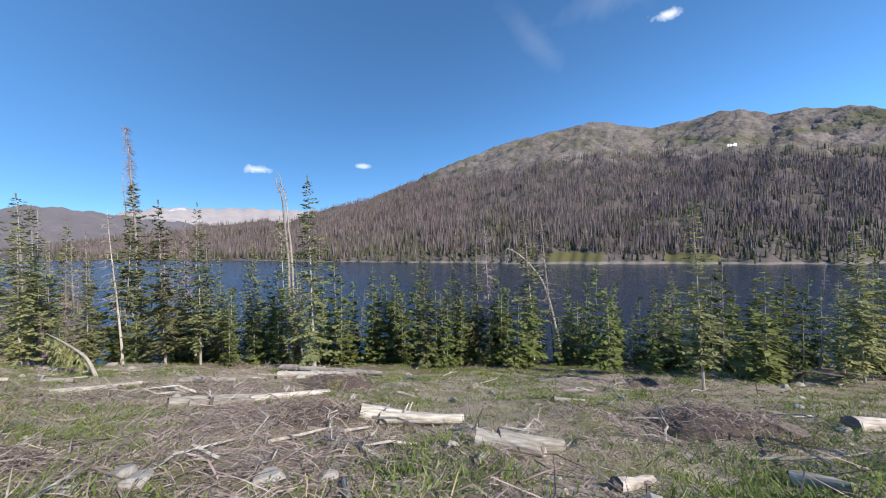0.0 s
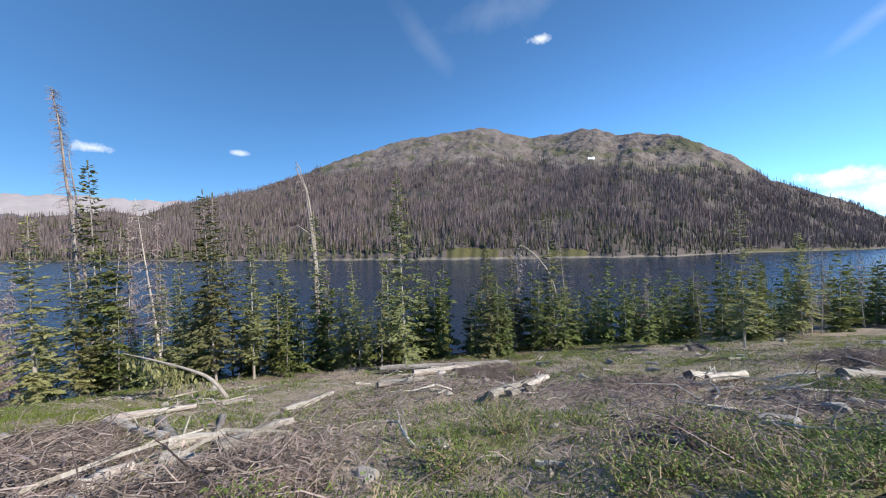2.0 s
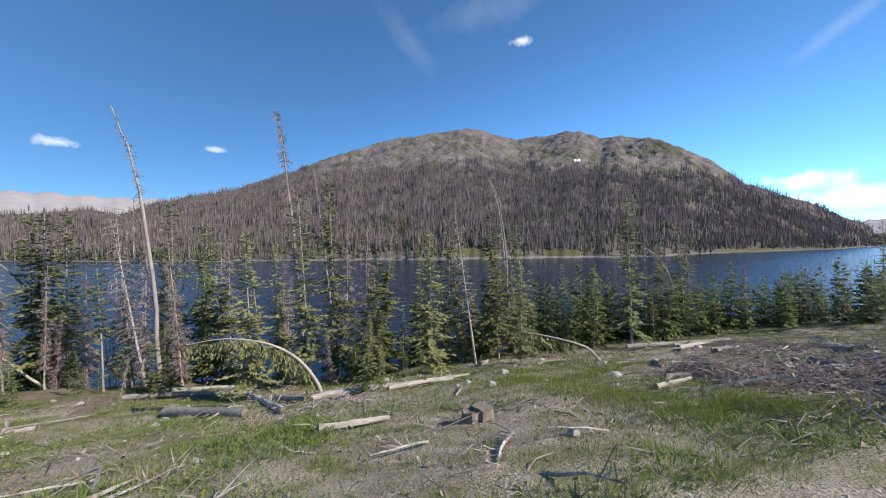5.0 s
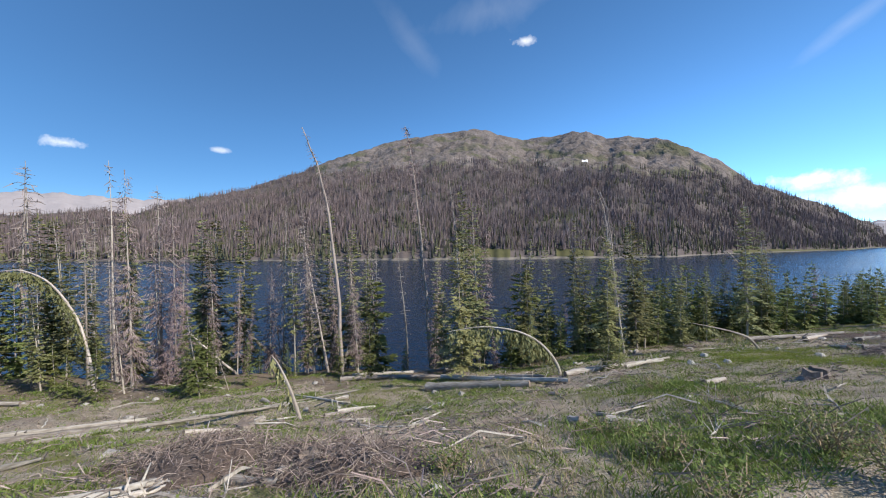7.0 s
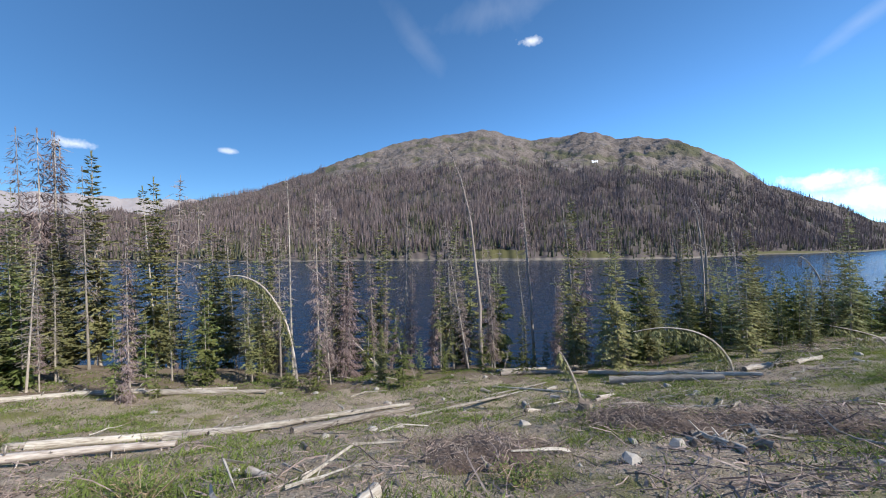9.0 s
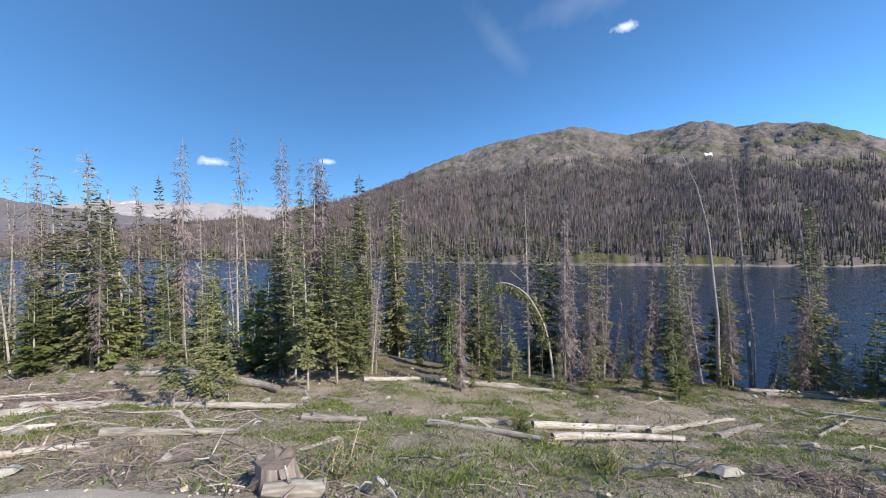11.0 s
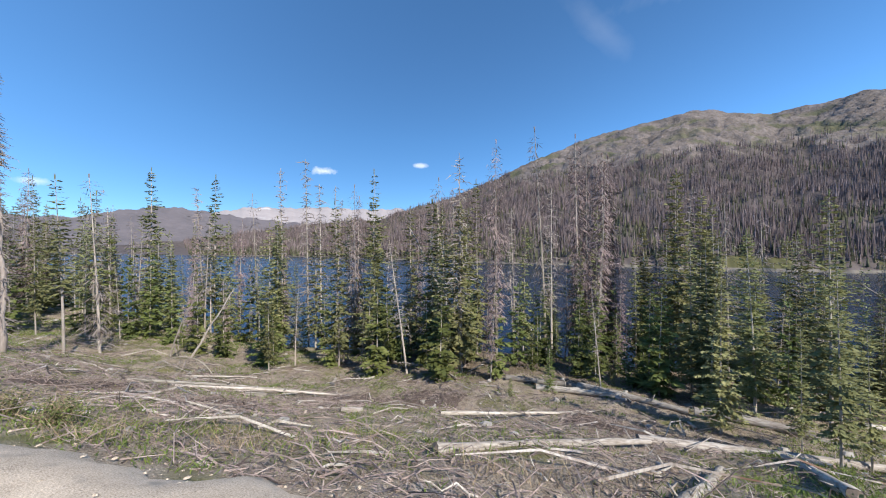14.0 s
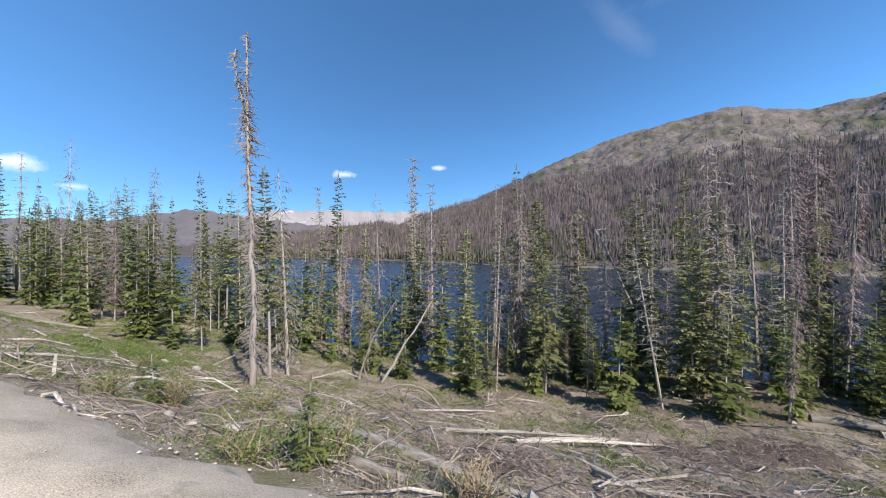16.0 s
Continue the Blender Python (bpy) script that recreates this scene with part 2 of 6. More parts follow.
M_SNOW = material("old_snow", [(0.3, (0.75, 0.77, 0.8)), (0.7, (0.88, 0.88, 0.9))], scale=0.2, rough=0.6, bump=0.2)
M_FOREST = material("far_dead_conifers", [(0.3, (0.104, 0.081, 0.080)), (0.5, (0.155, 0.123, 0.122)), (0.7, (0.215, 0.175, 0.175))],
                    scale=0.02, rough=0.95, bump=0, per_island=0.45)
M_FOREST_GREEN = material("far_green_conifers", [(0.3, (0.063, 0.066, 0.042)), (0.7, (0.114, 0.116, 0.068))],
                          scale=0.02, rough=0.95, bump=0, per_island=0.4)
# distance haze is mixed into the wooded hill's colour: lighter, slightly purple
M_HILL_HAZED = material("far_wooded_hill", [(0.3, (0.110, 0.104, 0.113)), (0.7, (0.198, 0.173, 0.182))], scale=0.01, rough=1.0, bump=0.5, bump_scale=0.07, dist=8)
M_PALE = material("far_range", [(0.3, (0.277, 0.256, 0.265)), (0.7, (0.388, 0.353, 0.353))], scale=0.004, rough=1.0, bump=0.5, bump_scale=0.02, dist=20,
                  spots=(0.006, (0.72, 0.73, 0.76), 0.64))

M_WATER = bpy.data.materials.new("lake_water")
M_WATER.use_nodes = True
_n, _l = M_WATER.node_tree.nodes, M_WATER.node_tree.links
_b = _n["Principled BSDF"]
_b.inputs["Base Color"].default_value = (0.005, 0.016, 0.038, 1)
_b.inputs["Roughness"].default_value, _b.inputs["IOR"].default_value = 0.12, 1.33
_co = _n.new("ShaderNodeTexCoord")
_mp = _n.new("ShaderNodeMapping")
_mp.inputs["Scale"].default_value = (1, 1.7, 1)
_mp.inputs["Rotation"].default_value = (0, 0, 0.5)
_w1, _w2 = _n.new("ShaderNodeTexNoise"), _n.new("ShaderNodeTexNoise")
_w1.inputs["Scale"].default_value, _w1.inputs["Detail"].default_value = 0.55, 4
_w2.inputs["Scale"].default_value, _w2.inputs["Detail"].default_value = 0.05, 3
_l.new(_co.outputs["Object"], _mp.inputs[0])
_l.new(_mp.outputs[0], _w1.inputs[0])
_l.new(_mp.outputs[0], _w2.inputs[0])
_bp = _n.new("ShaderNodeBump")
_bp.inputs["Strength"].default_value, _bp.inputs["Distance"].default_value = 0.9, 0.28
_l.new(_w1.outputs["Fac"], _bp.inputs["Height"])
_l.new(_bp.outputs[0], _b.inputs["Normal"])
_mr = _n.new("ShaderNodeMapRange")
_mr.inputs[3].default_value, _mr.inputs[4].default_value = 0.1, 0.24
_l.new(_w2.outputs["Fac"], _mr.inputs[0])
_l.new(_mr.outputs[0], _b.inputs["Roughness"])

# ---------------------------------------------------------------- building helpers


class Shape:
    """Collects vertices and faces of one mesh."""

    def __init__(self):
        self.v, self.f, self.m = [], [], []

    def add(self, verts, faces, mat=0):
        n = len(self.v)
        self.v += [tuple(p) for p in verts]
        self.f += [tuple(i + n for i in q) for q in faces]
        self.m += [mat] * len(faces)

    def tube(self, pts, radii, sides=6, caps=True, mat=0, cap_mat=None, rnd=None, rough=0.0):
        rings = []
        n0 = len(self.v)
        for i, p in enumerate(pts):
            a, b = Vector(pts[max(i - 1, 0)]), Vector(pts[min(i + 1, len(pts) - 1)])
            d = (b - a).normalized()
            u = d.cross(Vector((0, 0, 1)) if abs(d.z) < 0.9 else Vector((1, 0, 0))).normalized()
            w = d.cross(u)
            for k in range(sides):
                t = 2 * math.pi * k / sides
                r = radii[i] * (1 + (rnd.uniform(-rough, rough) if rnd else 0))
                self.v.append(tuple(Vector(p) + u * (math.cos(t) * r) + w * (math.sin(t) * r)))
        for i in range(len(pts) - 1):
            for k in range(sides):
                a, b = n0 + i * sides + k, n0 + i * sides + (k + 1) % sides
                self.f.append((a, b, b + sides, a + sides))
                self.m.append(mat)
        if caps:
            self.f.append(tuple(n0 + k for k in reversed(range(sides))))
            self.f.append(tuple(n0 + (len(pts) - 1) * sides + k for k in range(sides)))
            self.m += [mat if cap_mat is None else cap_mat] * 2

    def mesh(self, name, mats, smooth=False):
        me = bpy.data.meshes.new(name)
        me.from_pydata(self.v, [], self.f)
        for m in mats:
            me.materials.append(m)
        if len(mats) > 1:
            me.polygons.foreach_set("material_index", self.m)
        if smooth:
            me.polygons.foreach_set("use_smooth", [True] * len(me.polygons))
        me.update()
        return me


def part(name, me, parent, label=""):
    ob = new(name, me)
    ob.parent = parent
    if label:
        ob["label"] = label
    return ob


def fast_mesh(name, verts, tris, mats, index=None, smooth=False):
    me = bpy.data.meshes.new(name)
    verts, tris = np.asarray(verts, np.float32), np.asarray(tris, np.int32)
    me.vertices.add(len(verts))
    me.vertices.foreach_set("co", verts.ravel())
    k = tris.shape[1]
    me.loops.add(tris.size)
    me.loops.foreach_set("vertex_index", tris.ravel())
    me.polygons.add(len(tris))
    me.polygons.foreach_set("loop_start", np.arange(0, tris.size, k, dtype=np.int32))
    for m in mats:
        me.materials.append(m)
    if index is not None:
        me.polygons.foreach_set("material_index", np.asarray(index, np.int32))
    me.polygons.foreach_set("use_smooth", np.full(len(tris), smooth))
    me.update(calc_edges=True)
    return me


# ---------------------------------------------------------------- lie of the land
WAY, SIDE, START = np.array((-0.98799, -0.15450)), np.array((-0.15450, 0.98799)), np.array((1.51, -2.39))   # along the road, towards the lake
LAKE = -13.5


def along(x, y):
    return (x - START[0]) * WAY[0] + (y - START[1]) * WAY[1], (x - START[0]) * SIDE[0] + (y - START[1]) * SIDE[1]


def place(s, d):
    return START[0] + s * WAY[0] + d * SIDE[0], START[1] + s * WAY[1] + d * SIDE[1]


def bend(s):
    """How far the middle of the road lies off its straight line."""
    return np.interp(s, (-0, 4.8, 9.6, 14.6, 19.7, 34.4, 38.9, 54.1, 59.4, 64.7, 70, 75.6, 81.2), (-0, -0.12, -0.29, -0.51, -0.79, -1.31, -1.26, -1.15, -0.95, -0.7, -0.5, -0.3, -0.05))


def road_z(s):
    return np.interp(s, (-0, 4.8, 9.6, 14.6, 19.7, 34.4, 38.9, 54.1, 59.4, 64.7, 70, 75.6, 81.2, 87, 100, 115, 140), (-1.58, -1.55, -1.48, -1.33, -1.18, -0.71, -0.52, 0.38, 0.45, 0.5, 0.6, 0.64, 0.69, 0.95, 2.1, 3.5, 5.2))


def edge(s):
    """Half of the road's width on the side of the lake."""
    return np.interp(s, (-20, 40, 54, 58, 61, 64, 75, 84, 90, 100, 115), (1.35, 1.5, 3.1, 3.9, 3.5, 2.9, 2.75, 3.1, 3.5, 3.9, 4.6))


def bank_z(s, d):
    """The bank that falls from the road: evenly at first, flatter under the trees, steep down to the water."""
    k1 = np.interp(s, (-15, 20, 30, 48, 58, 70, 80, 95), (0.27, 0.27, 0.34, 0.385, 0.36, 0.37, 0.42, 0.42))
    k2 = np.interp(s, (-10, 15, 25, 35, 45, 55, 62, 75, 90), (0.24, 0.28, 0.33, 0.23, 0.22, 0.18, 0.14, 0.11, 0.2))
    d = np.maximum(d - 2.0, 0)
    return road_z(s) - k1 * np.minimum(d, 11) - k2 * np.clip(d - 11, 0, 13) - 0.6 * np.maximum(d - 24, 0)


def lumps(x, y):
    return (0.10 * np.sin(0.9 * x + 0.4 * y) * np.sin(0.7 * y - 0.3 * x + 1.0) + 0.06 * np.sin(2.1 * x - 1.3 * y) * np.sin(1.7 * y + 0.8 * x)
            + 0.03 * np.sin(4.3 * x + 2.9 * y) * np.sin(3.7 * y - 2.2 * x))


def land(x, y):
    """Height of the ground on the camera's side of the lake."""
    x, y = np.asarray(x, float), np.asarray(y, float)
    s, d = along(x, y)
    d = d - bend(s)
    z = bank_z(s, d) + lumps(x, y) * np.clip((d - 1.8) / 2.5, 0, 1) + np.where(d < -5, (-5 - d) * 0.12, 0)
    return np.where(d > 50, np.minimum(z, LAKE - 3), z)


def spread(dense_lo, dense_hi, step, lo, hi, grow=1.22):
    mid = list(np.arange(dense_lo, dense_hi + step / 2, step))
    up, g = [mid[-1]], step
    while up[-1] < hi:
        g *= grow
        up.append(up[-1] + g)
    dn, g = [mid[0]], step
    while dn[-1] > lo:
        g *= grow
        dn.append(dn[-1] - g)
    return np.array(dn[:0:-1] + mid + up[1:])


gs, gd = spread(-16, 112, 0.55, -2500, 2500), spread(-1, 26, 0.4, -2500, 60)
GS, GD = np.meshgrid(gs, gd, indexing="ij")
GX, GY = place(GS, GD)
GZ = land(GX, GY)


def grid_faces(n, m):
    i, j = np.meshgrid(np.arange(n - 1), np.arange(m - 1), indexing="ij")
    a = (i * m + j).ravel()
    return np.stack([a, a + 1, a + m + 1, a + m], -1)


g_faces = grid_faces(len(gs), len(gd))
ragged = GD + 1.2 * np.sin(GS * 0.61) + 0.8 * np.sin(GS * 1.7 + 2 * np.sin(GD)) + 0.5 * np.sin(GS * 3.9 + GD * 2)
under = ragged.ravel()[g_faces].mean(1) > np.where(GS > 84, 40, 17.8).ravel()[g_faces].mean(1)
ground = new("ground", fast_mesh("ground", np.stack([GX, GY, GZ], -1).reshape(-1, 3), g_faces[:, ::-1], [M_SOIL, M_BED], under.astype(int), smooth=True))
tagged(ground, "logged slope with soil, litter and thin grass above the lake", "ground", kind="structure")

rs = spread(-16, 112, 0.45, -2400, 2400)
rd = np.array((-6.5, -5, -3.5, -2.6, -2, -1.4, -0.8, -0.2, 0.3, 0.7, 1.0, 1.3, 1.5, 1.7, 1.9, 2.2))
RS, RD = np.meshgrid(rs, rd, indexing="ij")
wob = 0.15 * np.sin(RS * 0.8) + 0.15 * np.sin(RS * 2.1 + 1) + 0.12 * np.sin(RS * 5.3) + 0.08 * np.sin(RS * 9.7 + 1)
RDw = np.where(RD > 0, RD * (edge(RS) + wob) / 2.2, RD) + bend(RS)
RX, RY = place(RS, RDw)
RZ = land(RX, RY) + 0.03 + 0.05 * np.clip(RDw - bend(RS) - 1.6, 0, 1) + 0.02 * np.sin(3.1 * RS) * np.sin(2.7 * RD) + 0.012 * np.sin(7.3 * RS + 2 * RD) * np.sin(6.1 * RD + RS)
RZ += np.random.default_rng(3).normal(0, 0.011, RZ.shape) * (np.abs(RD + 0.3) < 3)
RZ[:, -1] -= 0.12
road = new("road", fast_mesh("road", np.stack([RX, RY, RZ], -1).reshape(-1, 3), grid_faces(len(rs), len(rd))[:, ::-1], [M_ROAD], smooth=True))
tagged(road, "pale gravel road with stones along the slope", "road", kind="structure")

lk = new("water", fast_mesh("water", [(-5000, -400, LAKE), (5000, -400, LAKE), (5000, 5000, LAKE), (-5000, 5000, LAKE)], [(0, 1, 2, 3)], [M_WATER]))
tagged(lk, "dark blue rippled lake below the mountain", "lake", kind="structure")

# ---------------------------------------------------------------- mountain over the lake
EYE = np.array((-32.3, -9.0, 1.4))
R_AZ = (-95.0, -75.0, -60.0, -44.8, -37.1, -25.6, -10.4, 7.4, 16.5, 25.1, 32.8, 39.6, 45.5, 50.6, 54.9, 60.0, 75.0)
R_R = (1100.0, 900.0, 650.0, 504.9, 422.6, 349.1, 308.6, 294.7, 303.8, 331.2, 356.0, 401.2, 538.0, 653.3, 805.3, 1500.0, 1500.0)
H_AZ = (-95.0, -60.0, -45.0, -38.3, -35.1, -31.9, -28.3, -23.6, -18.5, -13.8, -8.8, -5.4, -1.8, 1.8, 7.3, 10.0, 13.6, 16.3, 18.9, 22.3, 25.6, 28.0, 30.7, 33.3, 36.1, 39.4, 41.8, 44.7, 46.4, 47.4, 50.4, 52.6, 54.7, 56.3, 57.3, 56.0, 75.0)
H_EL = (0.2, 0.4, 3.0, 4.1, 3.7, 5.0, 6.1, 7.4, 9.6, 11.6, 13.8, 14.5, 15.8, 16.7, 17.3, 17.5, 17.3, 16.5, 15.8, 15.8, 16.1, 16.1, 15.1, 15.0, 14.2, 13.0, 11.8, 9.4, 7.8, 7.0, 5.5, 4.2, 2.8, 1.9, 1.2, 0.5, 0.1)
T_AZ = (-90.0, -15.2, -13.6, -8.6, -1.6, 3.9, 12.1, 19.2, 25.9, 32.8, 38.3, 43.2, 45.5, 47.1, 75.0)
T_EL = (30.0, 30.0, 9.6, 11.1, 11.6, 11.9, 12.4, 12.1, 11.1, 10.1, 8.8, 8.6, 8.0, 9.3, 30.0)


def shore_r(az):
    return np.interp(az, R_AZ, R_R) + 4 * np.sin(az * 1.1) + 2 * np.sin(az * 3.7)


def ridge_r(az):
    return shore_r(az) + np.interp(az, (-90, -50, -36, -20, 0, 20, 35, 45, 70), (300, 330, 420, 640, 820, 880, 700, 420, 300))


def fractal(x, y, seed, octaves=5, size=200.0):
    out = np.zeros_like(x)
    for k in range(octaves):
        f, a = (2 ** k) / size * 2 * math.pi, 0.5 ** k
        p = seed * 1.7 + k * 2.3
        out += a * np.sin(f * x + p + 1.3 * np.sin(f * 0.7 * y + p)) * np.sin(f * y * 1.1 - p + 1.1 * np.sin(f * 0.6 * x - p))
    return out


def mountain_z(az, r):
    r0, r1 = shore_r(az), ridge_r(az)
    zr = EYE[2] + r1 * np.tan(np.radians(np.interp(az, H_AZ, H_EL)))
    u = (r - r0) / (r1 - r0)
    x, y = r * np.sin(np.radians(az)), r * np.cos(np.radians(az))
    rise = np.where(u < 1, np.clip(u, -0.2, 1) ** 1 * (0.82 + 0.18 * np.clip(u, 0, 1)), 1 - 0.55 * (u - 1))
    n = fractal(x, y, 2.0, 6, 260.0)
    n2 = np.abs(fractal(x, y, 5.0, 5, 90.0))
    crag = np.abs(fractal(x, y, 8.0, 4, 60.0)) + 0.6 * np.abs(fractal(x, y, 1.0, 3, 28.0))
    high = np.clip((u - 0.5) * 4, 0, 1) * np.clip((1.02 - u) * 12, 0, 1)
    amp = np.clip(u, 0, 1) * (1.1 - np.clip(u, 0, 1)) * 3
    return LAKE + 0.1 + (zr - LAKE) * rise + (9 * n - 7 * n2) * amp * np.clip((zr - LAKE) / 150, 0.1, 1) + np.where(u > 0.9, 1.5 * n, 0) - 5.5 * crag * high


az = np.concatenate([np.arange(-90, -56, 1.5), np.arange(-56, 70, 0.28), np.arange(70, 76, 1.5)])
uu = np.concatenate([[-0.04, 0.0, 0.006, 0.014], np.linspace(0.03, 1.0, 110), np.linspace(1.03, 1.6, 8)])
MA, MU = np.meshgrid(az, uu, indexing="ij")
MR = shore_r(MA) + MU * (ridge_r(MA) - shore_r(MA))
MZ = mountain_z(MA, MR)
MZ[:, 0] = LAKE - 3
MZ[:, 1] = LAKE - 0.1
MX, MY = EYE[0] + MR * np.sin(np.radians(MA)), EYE[1] + MR * np.cos(np.radians(MA))
fc = grid_faces(len(az), len(uu))
el = np.degrees(np.arctan2(MZ - EYE[2], MR)).ravel()
jit = fractal(MX, MY, 9.0, 5, 70.0).ravel()
tree_line = np.interp(MA, T_AZ, T_EL).ravel() + 0.8 * jit
f_el, f_u, f_az = el[fc].mean(1), MU.ravel()[fc].mean(1), MA.ravel()[fc].mean(1)
kind = np.where(f_el > tree_line[fc].mean(1), 0, 1)
in_meadow = lambda a: ((a > 8.8) & (a < 16.9)) | ((a > 23.8) & (a < 29.0)) | (a > 45.5)
kind[(f_u < 0.026) & in_meadow(f_az)] = 2
kind[f_u < 0.007] = 3
snow = (np.abs(f_az - 27.9) < 0.45) & (np.abs(f_el - 11.92) < 0.16) | (np.abs(f_az - 40.5) < 0.3) & (np.abs(f_el - 8.75) < 0.1)
kind[snow] = 4
mountain = new("mountain", fast_mesh("mountain", np.stack([MX, MY, MZ], -1).reshape(-1, 3), fc[:, ::-1], [M_PEAK, M_DUFF, M_MEADOW, M_BEACH, M_SNOW], kind, smooth=True))
tagged(mountain, "rocky mountain with grey summit and beetle-killed forest slopes", "mountain", kind="structure")


def far_ridge(name, label, azs, els, r, depth, mat, seed):
    a = np.arange(azs[0], azs[-1], 0.4)
    u = np.linspace(0, 1.5, 26)
    A, U = np.meshgrid(a, u, indexing="ij")
    R = r - depth + U * depth
    top = EYE[2] + r * np.tan(np.radians(np.interp(A, azs, els) + 0.12 * np.sin(A * 2.3 + seed) + 0.06 * np.sin(A * 6.1)))
    X, Y = EYE[0] + R * np.sin(np.radians(A)), EYE[1] + R * np.cos(np.radians(A))
    Z = LAKE - 4 + (top - LAKE + 4) * np.where(U < 1, U, 2 - U) + fractal(X, Y, seed, 4, depth * 0.6) * depth * 0.02 * U * (1.05 - np.minimum(U, 1))
    ob = new(name, fast_mesh(name, np.stack([X, Y, Z], -1).reshape(-1, 3), grid_faces(len(a), len(u))[:, ::-1], [mat], smooth=True))
    tagged(ob, label, "hill", kind="structure")


far_ridge("backdrop", "distant wooded hill beyond the lake, haze put into its colour", (-110, -68.8, -66.8, -64.7, -61.9, -59.4, -56.8, -52.7, -48.2, -41.7, -34.7), (1.5, 3.1, 3.8, 4.2, 4.9, 4.7, 4.4, 3.9, 3.5, 3.1, 2.9), 1500, 600, M_HILL_HAZED, 1.0)
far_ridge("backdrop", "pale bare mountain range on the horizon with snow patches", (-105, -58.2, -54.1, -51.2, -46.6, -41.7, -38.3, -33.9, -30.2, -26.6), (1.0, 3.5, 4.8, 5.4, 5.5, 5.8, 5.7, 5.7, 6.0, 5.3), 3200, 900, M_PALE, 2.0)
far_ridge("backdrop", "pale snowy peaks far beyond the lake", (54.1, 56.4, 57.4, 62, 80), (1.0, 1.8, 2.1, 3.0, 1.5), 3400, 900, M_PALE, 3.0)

# woods on the mountain
rng = np.random.default_rng(7)


def cones(px, py, pz, h, r, sides=4, ragged=0.25):
    """Many narrow conifers as two stacked uneven cones each."""
    n = len(px)
    t = np.arange(sides) / sides * 2 * np.pi
    V, F = [], []
    lean = rng.normal(0, 0.03, (n, 2)) * h[:, None]
    off = 0
    for lo, hi, rad in ((0.06, 0.62, 1.0), (0.4, 1.0, 0.62)):
        ph = rng.uniform(0, 6.28, n)[:, None]
        rr = (r * rad)[:, None] * rng.uniform(1 - ragged, 1 + ragged, (n, sides))
        bx = px[:, None] + np.cos(t + ph) * rr + lean[:, :1] * lo
        by = py[:, None] + np.sin(t + ph) * rr + lean[:, 1:] * lo
        bz = (pz + h * lo)[:, None] + rng.uniform(-0.06, 0.06, (n, sides)) * h[:, None]
        base = np.stack([bx, by, bz], -1)
        tip = np.stack([px + lean[:, 0] * hi, py + lean[:, 1] * hi, pz + h * hi], -1)[:, None]
        V.append(np.concatenate([base, tip], 1).reshape(-1, 3))
        i0 = off + np.arange(n)[:, None] * (sides + 1)
        k = np.arange(sides)
        F.append(np.stack([i0 + k, i0 + (k + 1) % sides, np.broadcast_to(i0 + sides, (n, sides))], -1).reshape(-1, 3))
        off += n * (sides + 1)
    return np.concatenate(V), np.concatenate(F)


def woods(name, label, count, u_hi, mat, h_lo, h_hi, near=1.0, seed=1, rad=0.11, patch=None):
    g = np.random.default_rng(seed)
    a = g.uniform(-60, 74, count * 3)
    u = g.uniform(0.012, 1.0, count * 3) ** near * u_hi
    r0, r1 = shore_r(a), ridge_r(a)
    r = r0 + u * (r1 - r0)
    z = mountain_z(a, r)
    e = np.degrees(np.arctan2(z - EYE[2], r))
    x, y = EYE[0] + r * np.sin(np.radians(a)), EYE[1] + r * np.cos(np.radians(a))
    line = np.interp(a, T_AZ, T_EL) + 0.9 * fractal(x, y, 9.0, 5, 70.0)
    ok = (e < line) & ~((u < 0.026) & in_meadow(a))
    if patch is not None:
        ok &= g.uniform(0, 1, len(a)) < np.clip(0.5 + patch * fractal(x, y, 3.0, 3, 160.0), 0.03, 1)
    i = np.flatnonzero(ok)[:count]
    h = g.uniform(h_lo, h_hi, len(i)) * np.where(u[i] > 0.75, 0.75, 1.0)
    v, f = cones(x[i], y[i], z[i] - 0.2, h, h * rad * g.uniform(0.7, 1.3, len(i)))
    ob = new(name, fast_mesh(name, v, f, [mat]))
    tagged(ob, label, "forest", kind="stuff")


woods("forest", "grey beetle-killed conifers covering the mountain slope", 42000, 1.0, M_FOREST, 10, 17, 0.85, 11, 0.048, -0.5)
woods("forest", "dark living conifers scattered through the mountain forest", 8000, 1.0, M_FOREST_GREEN, 8, 14, 0.9, 12, 0.07, 0.8)
woods("forest", "green conifers along the far shore", 2200, 0.16, M_FOREST_GREEN, 6, 10, 1.0, 13, 0.15)

# ---------------------------------------------------------------- trees on the bank


def limb_points(h, bend, rnd, n=9, wob=0.05):
    pts = []
    px, py = rnd.uniform(-1, 1), rnd.uniform(-1, 1)
    for i in range(n):
        t = i / (n - 1)
        pts.append(Vector((bend * t ** 1.6 + wob * px * math.sin(t * 5), wob * py * math.sin(t * 4 + 1), h * t)))
    return pts


def at_height(pts, t):
    f = min(max(t, 0), 0.9999) * (len(pts) - 1)
    i = int(f)
    return pts[i].lerp(pts[i + 1], f - i)


